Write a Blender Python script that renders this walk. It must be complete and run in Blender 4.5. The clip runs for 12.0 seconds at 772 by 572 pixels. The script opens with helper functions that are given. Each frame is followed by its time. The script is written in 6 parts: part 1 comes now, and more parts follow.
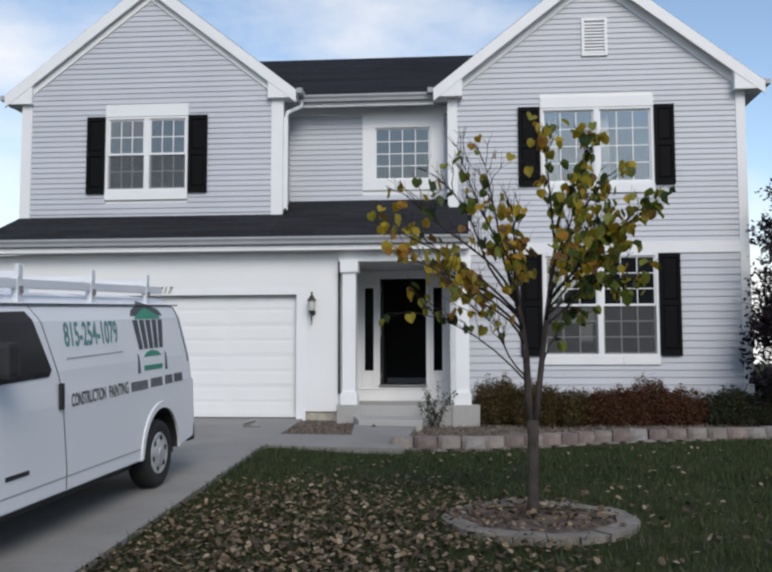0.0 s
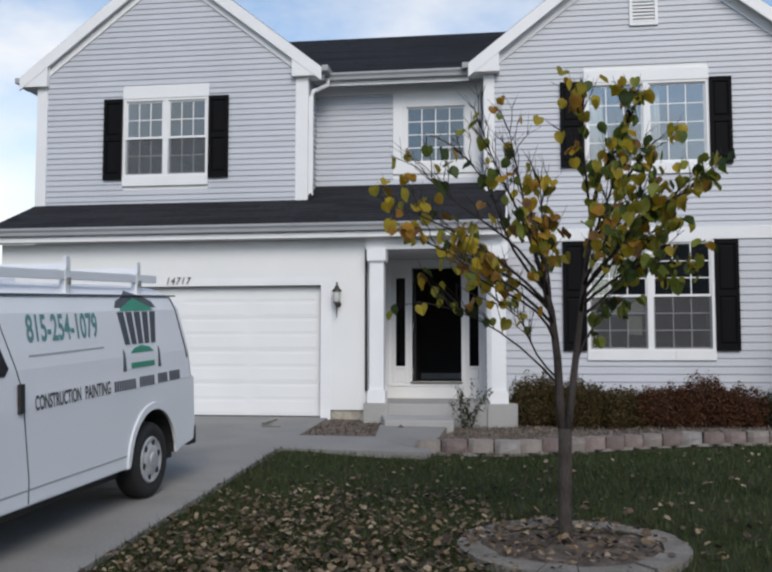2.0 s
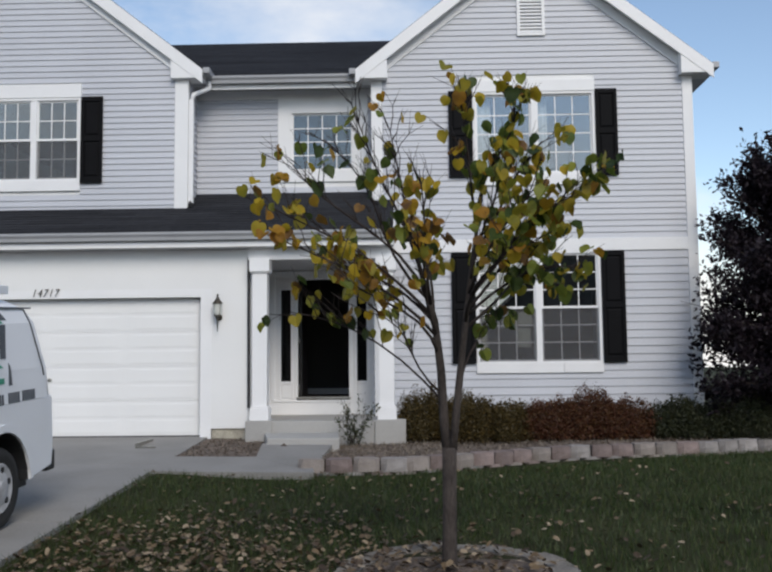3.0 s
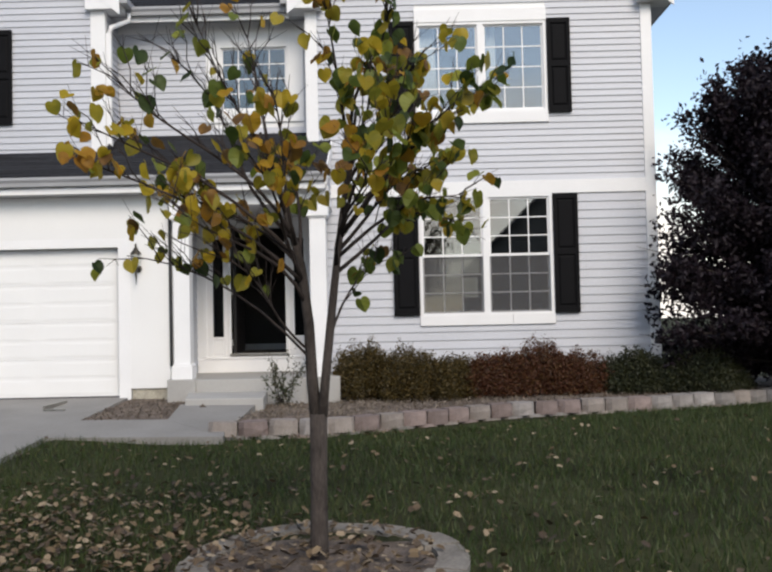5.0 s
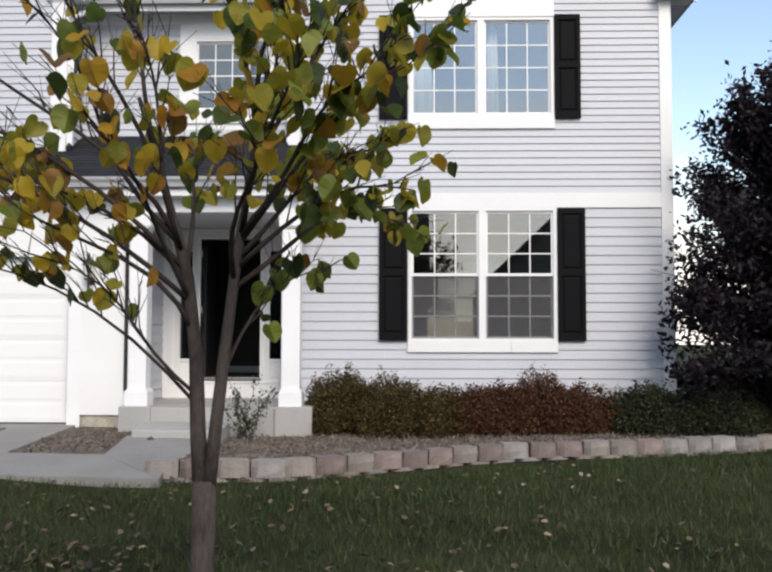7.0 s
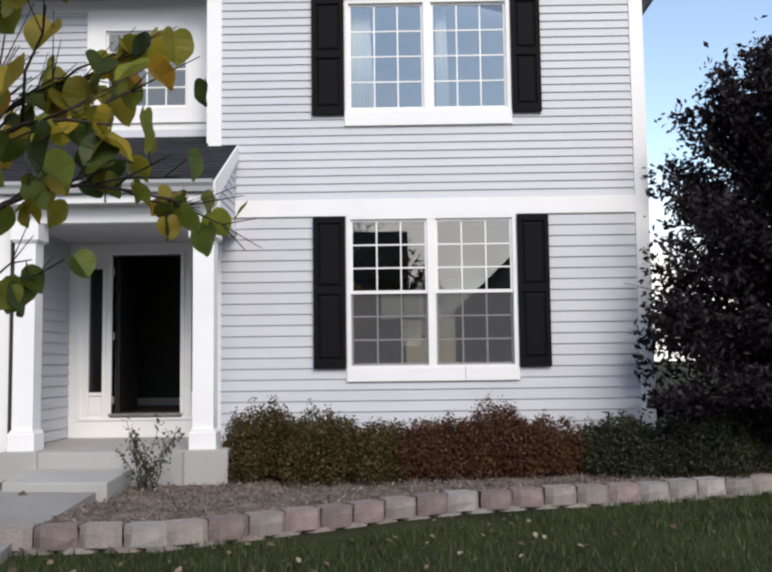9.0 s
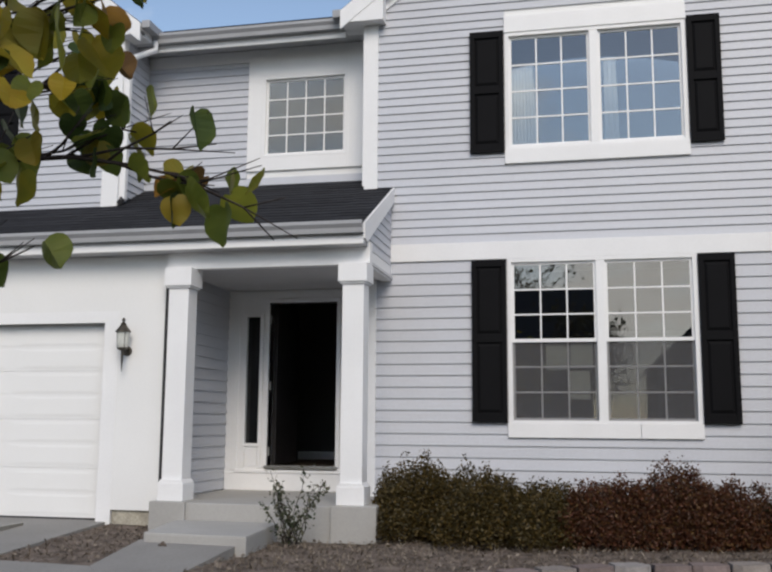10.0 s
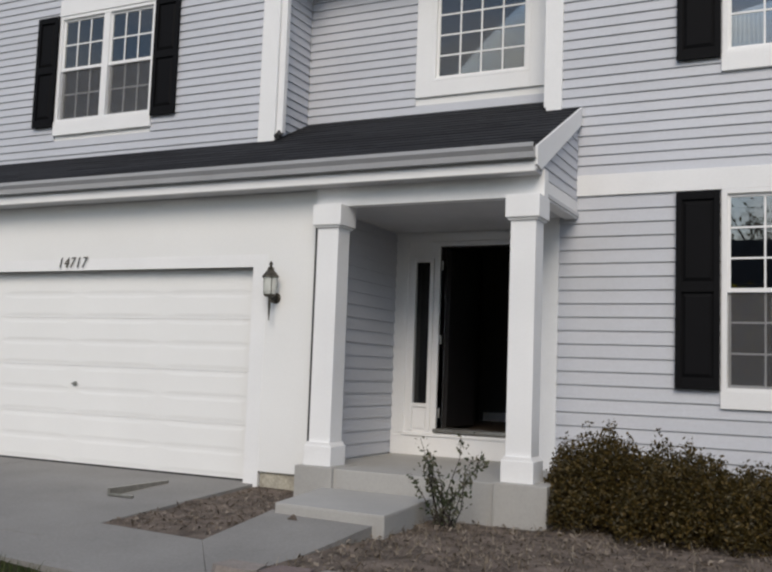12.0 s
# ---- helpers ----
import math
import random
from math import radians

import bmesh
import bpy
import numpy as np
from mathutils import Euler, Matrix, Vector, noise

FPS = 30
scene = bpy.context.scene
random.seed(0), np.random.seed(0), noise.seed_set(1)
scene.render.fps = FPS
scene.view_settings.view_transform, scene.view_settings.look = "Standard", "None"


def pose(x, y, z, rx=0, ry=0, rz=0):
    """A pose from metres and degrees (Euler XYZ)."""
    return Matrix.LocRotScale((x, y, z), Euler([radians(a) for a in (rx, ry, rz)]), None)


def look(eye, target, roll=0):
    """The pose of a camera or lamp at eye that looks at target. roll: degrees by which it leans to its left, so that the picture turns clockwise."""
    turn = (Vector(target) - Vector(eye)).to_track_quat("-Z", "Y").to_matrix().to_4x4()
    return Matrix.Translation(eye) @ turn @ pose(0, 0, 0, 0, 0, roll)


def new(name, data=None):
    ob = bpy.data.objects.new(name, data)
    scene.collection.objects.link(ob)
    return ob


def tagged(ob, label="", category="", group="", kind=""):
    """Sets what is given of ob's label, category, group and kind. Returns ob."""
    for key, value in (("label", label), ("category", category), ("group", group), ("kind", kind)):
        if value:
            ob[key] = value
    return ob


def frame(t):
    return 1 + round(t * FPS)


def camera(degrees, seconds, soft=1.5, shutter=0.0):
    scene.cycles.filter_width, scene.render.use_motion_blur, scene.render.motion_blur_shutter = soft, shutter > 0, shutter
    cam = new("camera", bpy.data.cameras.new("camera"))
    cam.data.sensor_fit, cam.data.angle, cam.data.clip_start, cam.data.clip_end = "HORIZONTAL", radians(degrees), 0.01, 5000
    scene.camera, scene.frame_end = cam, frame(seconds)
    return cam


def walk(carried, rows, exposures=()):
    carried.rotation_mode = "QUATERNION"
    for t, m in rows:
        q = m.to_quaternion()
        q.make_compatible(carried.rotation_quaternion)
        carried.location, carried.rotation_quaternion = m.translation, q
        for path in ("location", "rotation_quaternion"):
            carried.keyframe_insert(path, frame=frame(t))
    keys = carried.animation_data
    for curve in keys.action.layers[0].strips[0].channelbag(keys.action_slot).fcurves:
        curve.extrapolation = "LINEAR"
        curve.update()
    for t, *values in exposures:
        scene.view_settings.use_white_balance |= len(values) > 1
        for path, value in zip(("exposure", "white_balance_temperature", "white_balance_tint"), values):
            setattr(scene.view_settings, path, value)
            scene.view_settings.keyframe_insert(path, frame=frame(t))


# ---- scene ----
# ---- camera and walk ----
cam = camera(44.8, 12.0, soft=2.5)
PATH = [
    (0, (1.642, -17.476, 0.946), (1.474, -15.49, 1.11), -0.1),
    (0.5, (1.716, -17.192, 0.914), (1.434, -15.217, 1.061), -0.0),
    (1, (1.644, -16.871, 0.992), (1.479, -14.888, 1.193), -0.6),
    (1.5, (1.784, -16.581, 0.954), (1.516, -14.609, 1.159), 0.6),
    (2, (1.87, -16.319, 0.992), (1.595, -14.343, 1.14), -0.0),
    (2.5, (1.836, -16.017, 0.948), (1.685, -14.037, 1.18), -0.8),
    (3, (1.957, -15.775, 0.996), (1.907, -13.783, 1.173), -0.6),
    (3.5, (2.139, -15.531, 1.015), (2.078, -13.541, 1.203), -0.4),
    (5.5, (2.746, -14.346, 0.968), (2.734, -12.346, 1.026), -1.4),
    (6, (2.733, -13.941, 0.97), (2.689, -11.947, 1.109), -0.4),
    (6.5, (2.954, -13.581, 1.077), (2.9, -11.587, 1.224), 0.1),
    (6.7, (3.027, -13.454, 1.043), (2.98, -11.458, 1.161), -0.0),
    (8.3, (3.459, -12.096, 1.072), (3.368, -10.104, 1.219), 1.2),
    (8.5, (3.56, -11.918, 1.086), (3.509, -9.923, 1.209), 1.6),
    (9, (3.716, -11.518, 1.133), (3.689, -9.525, 1.297), -0.7),
    (9.5, (3.925, -11.184, 1.1), (3.666, -9.213, 1.319), -0.7),
    (10, (3.989, -10.773, 1.043), (3.567, -8.84, 1.336), 0.4),
    (10.5, (4.11, -10.364, 1.033), (3.653, -8.427, 1.234), 0.0),
    (11, (4.197, -9.991, 1.105), (3.523, -8.11, 1.196), 1.1),
    (11.5, (4.089, -9.589, 1.076), (3.335, -7.746, 1.26), 0.3),
    (12, (4.099, -9.162, 1.124), (3.22, -7.375, 1.309), 2.1),
]
walk(cam, [(t, look(eye, target, roll)) for t, eye, target, roll in PATH], exposures=[(0.0, 0.48, 6750, 10), (3.5, 0.48, 6900, 10), (5.5, 0.93, 7450, 12), (8.5, 1.0, 7150, 12), (9.5, 0.78, 7150, 12), (10.5, 0.44, 7250, 11), (12.0, 0.44, 7350, 11)])

# ---- world and light ----
SUN_EL, SUN_AZ = 38.0, 199.0     # a veiled sun over the street, behind the walker
world = bpy.data.worlds.new("sky")
scene.world = world
world.use_nodes = True
wn = world.node_tree.nodes
wl = world.node_tree.links
wbg = wn["Background"]
sky = wn.new("ShaderNodeTexSky")
sky.sky_type = "NISHITA"
sky.sun_disc = False
sky.sun_elevation = radians(SUN_EL)
sky.sun_rotation = radians(-SUN_AZ)
sky.dust_density = 0.2
sky.ozone_density = 1.2
wtc = wn.new("ShaderNodeTexCoord")
wmap = wn.new("ShaderNodeMapping")
wmap.inputs["Scale"].default_value = (1.0, 1.0, 2.2)
wmap.inputs["Location"].default_value = (0.35, 0.1, 0.0)
wno = wn.new("ShaderNodeTexNoise")
wno.inputs["Scale"].default_value = 2.1
wno.inputs["Detail"].default_value = 7.0
wno.inputs["Roughness"].default_value = 0.55
wra = wn.new("ShaderNodeValToRGB")
wra.color_ramp.elements[0].position = 0.46
wra.color_ramp.elements[1].position = 0.68
wmx = wn.new("ShaderNodeMixRGB")
wmx.inputs[2].default_value = (5.8, 5.85, 6.0, 1)
wl.new(wtc.outputs["Generated"], wmap.inputs["Vector"])
wl.new(wmap.outputs["Vector"], wno.inputs["Vector"])
# clouds lie thicker towards the horizon
wsep = wn.new("ShaderNodeSeparateXYZ")
wlow = wn.new("ShaderNodeMapRange")
wlow.inputs["From Min"].default_value, wlow.inputs["From Max"].default_value = 0.0, 0.45
wlow.inputs["To Min"].default_value, wlow.inputs["To Max"].default_value = 0.15, -0.10
wadd = wn.new("ShaderNodeMath")
wl.new(wtc.outputs["Generated"], wsep.inputs[0])
wl.new(wsep.outputs["Z"], wlow.inputs["Value"])
wl.new(wno.outputs["Fac"], wadd.inputs[0])
wl.new(wlow.outputs[0], wadd.inputs[1])
wl.new(wadd.outputs[0], wra.inputs["Fac"])
wl.new(wra.outputs["Color"], wmx.inputs[0])
wl.new(sky.outputs["Color"], wmx.inputs[1])
wl.new(wmx.outputs["Color"], wbg.inputs["Color"])
wbg.inputs["Strength"].default_value = 0.125
sun = new("sun", bpy.data.lights.new("sun", "SUN"))
sun.data.energy = 1.5
sun.data.angle = radians(32)
sun.data.color = (1.0, 0.95, 0.88)
sd = Vector((-math.sin(radians(SUN_AZ)) * math.cos(radians(SUN_EL)), math.cos(radians(SUN_AZ)) * math.cos(radians(SUN_EL)), math.sin(radians(SUN_EL))))
sun.matrix_world = look(sd * 60, (0, 0, 0))


# ---- materials ----
def mat(name, color, rough=0.6, var=0.12, scale=6.0, fine=60.0, bump=0.15, metal=0.0, tint=None, piece=0.0, stretch=(1, 1, 1), coat=0.0, spec=0.5):
    """Paint, stone, wood or earth: a base colour that varies at two scales, with a fine relief."""
    m = bpy.data.materials.new(name)
    m.use_nodes = True
    n, l = m.node_tree.nodes, m.node_tree.links
    b = n["Principled BSDF"]
    tc = n.new("ShaderNodeTexCoord")
    mp = n.new("ShaderNodeMapping")
    mp.inputs["Scale"].default_value = stretch
    l.new(tc.outputs["Object"], mp.inputs["Vector"])
    big = n.new("ShaderNodeTexNoise")
    big.inputs["Scale"].default_value = scale
    big.inputs["Detail"].default_value = 5.0
    small = n.new("ShaderNodeTexNoise")
    small.inputs["Scale"].default_value = fine
    small.inputs["Detail"].default_value = 3.0
    l.new(mp.outputs["Vector"], big.inputs["Vector"])
    l.new(mp.outputs["Vector"], small.inputs["Vector"])
    ramp = n.new("ShaderNodeValToRGB")
    lo = tint if tint else tuple(c * (1 - 1.6 * var) for c in color)
    hi = tuple(min(1.0, c * (1 + var)) for c in color)
    ramp.color_ramp.elements[0].position, ramp.color_ramp.elements[1].position = 0.3, 0.68
    ramp.color_ramp.elements[0].color, ramp.color_ramp.elements[1].color = (*lo, 1), (*hi, 1)
    mix = n.new("ShaderNodeMath")
    mix.operation = "MULTIPLY_ADD"
    mix.inputs[1].default_value = 0.4
    l.new(small.outputs["Fac"], mix.inputs[0])
    sc = n.new("ShaderNodeMath")
    sc.operation = "MULTIPLY"
    sc.inputs[1].default_value = 0.6
    l.new(big.outputs["Fac"], sc.inputs[0])
    l.new(sc.outputs[0], mix.inputs[2])
    l.new(mix.outputs[0], ramp.inputs["Fac"])
    out = ramp.outputs["Color"]
    if piece:
        info = n.new("ShaderNodeObjectInfo")
        hsv = n.new("ShaderNodeHueSaturation")
        ml = n.new("ShaderNodeMapRange")
        ml.inputs["To Min"].default_value, ml.inputs["To Max"].default_value = 1 - piece, 1 + piece
        l.new(info.outputs["Random"], ml.inputs["Value"])
        l.new(ml.outputs[0], hsv.inputs["Value"])
        l.new(out, hsv.inputs["Color"])
        out = hsv.outputs["Color"]
    l.new(out, b.inputs["Base Color"])
    rr = n.new("ShaderNodeMapRange")
    rr.inputs["To Min"].default_value, rr.inputs["To Max"].default_value = max(0.03, rough - 0.1), min(1, rough + 0.1)
    l.new(big.outputs["Fac"], rr.inputs["Value"])
    l.new(rr.outputs[0], b.inputs["Roughness"])
    b.inputs["Metallic"].default_value = metal
    b.inputs["Coat Weight"].default_value = coat
    b.inputs["Specular IOR Level"].default_value = spec
    if bump:
        bp = n.new("ShaderNodeBump")
        bp.inputs["Strength"].default_value = bump
        bp.inputs["Distance"].default_value = 0.01
        l.new(small.outputs["Fac"], bp.inputs["Height"])
        l.new(bp.outputs[0], b.inputs["Normal"])
    return m


def leaf_mat(name, colors, through_light=0.35, island=False, spec=0.35):
    """Leaves whose colour differs from piece to piece; some light comes through."""
    m = bpy.data.materials.new(name)
    m.use_nodes = True
    n, l = m.node_tree.nodes, m.node_tree.links
    b = n["Principled BSDF"]
    ramp = n.new("ShaderNodeValToRGB")
    el = ramp.color_ramp.elements
    while len(el) < len(colors):
        el.new(0.5)
    for i, c in enumerate(colors):
        el[i].position = i / (len(colors) - 1)
        el[i].color = (*c, 1)
    src = n.new("ShaderNodeNewGeometry").outputs["Random Per Island"] if island else n.new("ShaderNodeObjectInfo").outputs["Random"]
    tc = n.new("ShaderNodeTexCoord")
    no = n.new("ShaderNodeTexNoise")
    no.inputs["Scale"].default_value = 18.0
    l.new(tc.outputs["Object"], no.inputs["Vector"])
    ad = n.new("ShaderNodeMath")
    ad.operation = "MULTIPLY_ADD"
    ad.inputs[1].default_value = 0.3
    sub = n.new("ShaderNodeMath")
    sub.operation = "SUBTRACT"
    sub.inputs[1].default_value = 0.15
    l.new(no.outputs["Fac"], ad.inputs[0])
    l.new(src, ad.inputs[2])
    l.new(ad.outputs[0], sub.inputs[0])
    l.new(sub.outputs[0], ramp.inputs["Fac"])
    l.new(ramp.outputs["Color"], b.inputs["Base Color"])
    b.inputs["Roughness"].default_value = 0.5
    b.inputs["Specular IOR Level"].default_value = spec
    tr = n.new("ShaderNodeBsdfTranslucent")
    l.new(ramp.outputs["Color"], tr.inputs["Color"])
    mx = n.new("ShaderNodeMixShader")
    mx.inputs[0].default_value = through_light
    l.new(b.outputs[0], mx.inputs[1])
    l.new(tr.outputs[0], mx.inputs[2])
    l.new(mx.outputs[0], n["Material Output"].inputs["Surface"])
    return m


def glass_mat(name, ior=2.7, tint=(0.85, 0.9, 0.9)):
    m = bpy.data.materials.new(name)
    m.use_nodes = True
    n, l = m.node_tree.nodes, m.node_tree.links
    fr = n.new("ShaderNodeFresnel")
    fr.inputs["IOR"].default_value = ior
    tr = n.new("ShaderNodeBsdfTransparent")
    tr.inputs["Color"].default_value = (*tint, 1)
    gl = n.new("ShaderNodeBsdfGlossy")
    gl.inputs["Roughness"].default_value = 0.01
    mx = n.new("ShaderNodeMixShader")
    l.new(fr.outputs[0], mx.inputs[0])
    l.new(tr.outputs[0], mx.inputs[1])
    l.new(gl.outputs[0], mx.inputs[2])
    l.new(mx.outputs[0], n["Material Output"].inputs["Surface"])
    return m


def screen_mat(name):
    """Fine insect mesh: partly see-through grey wire."""
    m = bpy.data.materials.new(name)
    m.use_nodes = True
    n, l = m.node_tree.nodes, m.node_tree.links
    b = n["Principled BSDF"]
    b.inputs["Base Color"].default_value = (0.105, 0.105, 0.11, 1)
    b.inputs["Roughness"].default_value = 0.7
    tr = n.new("ShaderNodeBsdfTransparent")
    mx = n.new("ShaderNodeMixShader")
    mx.inputs[0].default_value = 0.33
    l.new(tr.outputs[0], mx.inputs[1])
    l.new(b.outputs[0], mx.inputs[2])
    l.new(mx.outputs[0], n["Material Output"].inputs["Surface"])
    return m


M_SIDING = mat("grey_vinyl_siding", (0.505, 0.52, 0.56), 0.5, 0.05, 0.8, 40, 0.06, piece=0.025)
M_WHITE = mat("white_trim_paint", (0.80, 0.80, 0.80), 0.45, 0.03, 2.0, 50, 0.05)
M_PANEL = mat("white_wall_panel", (0.78, 0.78, 0.77), 0.55, 0.03, 0.9, 70, 0.08)
M_GARAGE = mat("white_steel_door", (0.80, 0.80, 0.79), 0.38, 0.025, 1.2, 60, 0.05)
M_SHUTTER = mat("black_shutter_vinyl", (0.007, 0.007, 0.008), 0.65, 0.15, 4.0, 90, 0.15, spec=0.08)
M_SHINGLE = mat("charcoal_shingle", (0.026, 0.027, 0.031), 0.95, 0.25, 9.0, 160, 0.6, piece=0.22, spec=0.15)
M_ROOFDECK = mat("roof_underlay", (0.035, 0.035, 0.04), 0.95, 0.1, spec=0.15)
M_GUTTER = mat("aluminium_gutter", (0.36, 0.365, 0.38), 0.4, 0.06, 2.0, 40, 0.04)
M_SOFFIT = mat("soffit_vinyl", (0.55, 0.55, 0.56), 0.6, 0.05)
M_CONC = mat("concrete", (0.235, 0.226, 0.213), 0.85, 0.16, 1.3, 45, 0.35, piece=0.05)
M_CONC_PALE = mat("porch_concrete", (0.37, 0.362, 0.345), 0.8, 0.07, 1.6, 45, 0.12)
M_FOUND = mat("foundation_concrete", (0.42, 0.39, 0.32), 0.9, 0.3, 4.0, 40, 0.4)
M_LAWN = mat("lawn_soil", (0.032, 0.034, 0.015), 1.0, 0.5, 0.9, 35, 0.8, spec=0.1)
M_MULCH = mat("bark_mulch", (0.155, 0.125, 0.105), 1.0, 0.5, 6.0, 55, 1.0, spec=0.1)
M_BLOCK = mat("edging_block", (0.36, 0.29, 0.265), 0.95, 0.22, 4.0, 70, 0.8, piece=0.28, spec=0.2)
M_RING = mat("ring_mortar", (0.21, 0.19, 0.165), 0.95, 0.4, 3.0, 60, 0.7, spec=0.2)
M_ROAD = mat("asphalt", (0.06, 0.06, 0.062), 0.9, 0.2, 1.0, 50, 0.5)
M_BARK = mat("bark", (0.06, 0.05, 0.045), 0.95, 0.4, 9.0, 70, 0.9, stretch=(1, 1, 0.35), spec=0.15)
M_TWIG = mat("twig", (0.05, 0.04, 0.037), 0.9, 0.3, 9.0, 70, 0.4, spec=0.15)
# Darker than room paint would be: the rooms' shade is in this colour.
M_ROOM = mat("darkened_interior_paint", (0.08, 0.077, 0.074), 0.8, 0.1, 1.0)
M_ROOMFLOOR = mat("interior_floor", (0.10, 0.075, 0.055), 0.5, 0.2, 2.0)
M_DARKWOOD = mat("dark_door_paint", (0.02, 0.018, 0.018), 0.4, 0.2, 3.0)
M_PAPER = mat("paper", (0.75, 0.75, 0.73), 0.8, 0.03)
M_CURTAIN = mat("sheer_curtain", (0.62, 0.63, 0.66), 0.9, 0.08, 5.0, 60, 0.1)
M_METAL = mat("worn_metal", (0.35, 0.34, 0.31), 0.4, 0.15, 20.0, 80, 0.1, metal=0.9)
M_BRASS = mat("dark_lantern_metal", (0.09, 0.08, 0.065), 0.45, 0.3, 20.0, 80, 0.2, metal=0.7)
M_STEEL = mat("hinge_steel", (0.6, 0.6, 0.58), 0.35, 0.1, 20, 80, 0.05, metal=0.9)
M_VAN = mat("white_van_paint", (0.76, 0.775, 0.80), 0.4, 0.012, 0.6, 20, 0.0, coat=0.3)
M_VANGLASS = mat("tinted_glass", (0.012, 0.012, 0.015), 0.12, 0.05, 2.0, 30, 0.0, spec=0.2)
M_RUBBER = mat("tyre_rubber", (0.018, 0.018, 0.018), 0.85, 0.2, 8, 60, 0.3)
M_BLACK = mat("black_plastic", (0.02, 0.02, 0.021), 0.6, 0.15, 8, 60, 0.15)
M_RIM = mat("wheel_steel", (0.50, 0.50, 0.51), 0.4, 0.2, 10, 60, 0.1, metal=0.25)
M_TEAL = mat("teal_lettering", (0.10, 0.27, 0.27), 0.45, 0.1)
M_INK = mat("dark_lettering", (0.06, 0.07, 0.085), 0.45, 0.1)
M_GREEN = mat("green_print", (0.03, 0.26, 0.17), 0.45, 0.12)
M_LAMPGLASS = mat("lantern_glass", (0.55, 0.56, 0.52), 0.15, 0.1, 12, 40, 0.05)
M_GLASS = glass_mat("window_glass")
M_DARKGLASS = glass_mat("sidelight_glass", 1.5, (0.35, 0.36, 0.36))
M_SOFTGLASS = glass_mat("upper_window_glass", 2.1)
M_SCREEN = screen_mat("insect_screen")
M_BRICKFAR = mat("far_house_wall", (0.12, 0.115, 0.11), 0.85, 0.15, 0.5, 10, 0.1)
L_TREE = leaf_mat("redbud_leaf", [(0.04, 0.07, 0.014), (0.075, 0.11, 0.02), (0.14, 0.165, 0.03), (0.24, 0.18, 0.02), (0.30, 0.15, 0.016)], 0.35)
L_FALLEN = leaf_mat("fallen_leaf", [(0.04, 0.026, 0.017), (0.075, 0.05, 0.03), (0.12, 0.082, 0.046), (0.18, 0.125, 0.07), (0.32, 0.25, 0.17)], 0.1, True)
L_GRASS = leaf_mat("grass_blade", [(0.02, 0.038, 0.010), (0.034, 0.058, 0.015), (0.048, 0.076, 0.02), (0.10, 0.105, 0.04)], 0.3, True)
L_PLUM = leaf_mat("plum_leaf", [(0.005, 0.003, 0.005), (0.010, 0.006, 0.009), (0.018, 0.012, 0.016), (0.045, 0.038, 0.045)], 0.06, True, 0.12)
L_BARB = leaf_mat("olive_shrub_leaf", [(0.028, 0.021, 0.007), (0.052, 0.039, 0.011), (0.08, 0.056, 0.015), (0.12, 0.076, 0.02)], 0.3, True)
L_BARB_RED = leaf_mat("russet_shrub_leaf", [(0.036, 0.018, 0.009), (0.07, 0.027, 0.013), (0.11, 0.036, 0.018), (0.12, 0.066, 0.02)], 0.3, True)
L_BARB_GREEN = leaf_mat("dark_green_shrub_leaf", [(0.014, 0.018, 0.008), (0.026, 0.032, 0.012), (0.045, 0.045, 0.016)], 0.2, True)
L_ROSE = leaf_mat("rose_leaf", [(0.035, 0.045, 0.022), (0.06, 0.075, 0.04), (0.13, 0.115, 0.075)], 0.25, True)
L_FAR = leaf_mat("far_tree_leaf", [(0.03, 0.03, 0.015), (0.06, 0.05, 0.02), (0.09, 0.06, 0.025)], 0.3, True)


# ---- building helpers ----
def part(name, bm, material, parent=None, label="", smooth=False):
    me = bpy.data.meshes.new(name)
    bmesh.ops.recalc_face_normals(bm, faces=bm.faces)
    bm.to_mesh(me)
    bm.free()
    me.materials.append(material)
    if smooth:
        me.polygons.foreach_set("use_smooth", [True] * len(me.polygons))
    ob = new(name, me)
    if parent:
        hang(ob, parent)
    if label:
        ob["label"] = label
    return ob


def placed(ob):
    """The pose of ob in the world, before the scene is evaluated."""
    return placed(ob.parent) @ ob.matrix_parent_inverse @ ob.matrix_basis if ob.parent else ob.matrix_basis.copy()


def hang(ob, parent):
    ob.parent = parent
    ob.matrix_parent_inverse = placed(parent).inverted()


def shared(name, me, m, parent):
    """A piece on shared mesh data."""
    ob = new(name, me)
    ob.matrix_basis = m
    hang(ob, parent)
    return ob


def empty(name, x=0, y=0, z=0):
    ob = new(name)
    ob.location = (x, y, z)
    return ob


def box(bm, x0, x1, y0, y1, z0, z1, bevel=0.0):
    vs = [bm.verts.new((x, y, z)) for x in (x0, x1) for y in (y0, y1) for z in (z0, z1)]
    fs = [bm.faces.new([vs[i] for i in q]) for q in ((0, 1, 3, 2), (4, 6, 7, 5), (0, 4, 5, 1), (2, 3, 7, 6), (0, 2, 6, 4), (1, 5, 7, 3))]
    if bevel:
        es = list({e for f in fs for e in f.edges})
        bmesh.ops.bevel(bm, geom=es, offset=bevel, segments=2, affect="EDGES", profile=0.7)
    return bm


def one_box(x0, x1, y0, y1, z0, z1, bevel=0.0):
    return box(bmesh.new(), x0, x1, y0, y1, z0, z1, bevel)


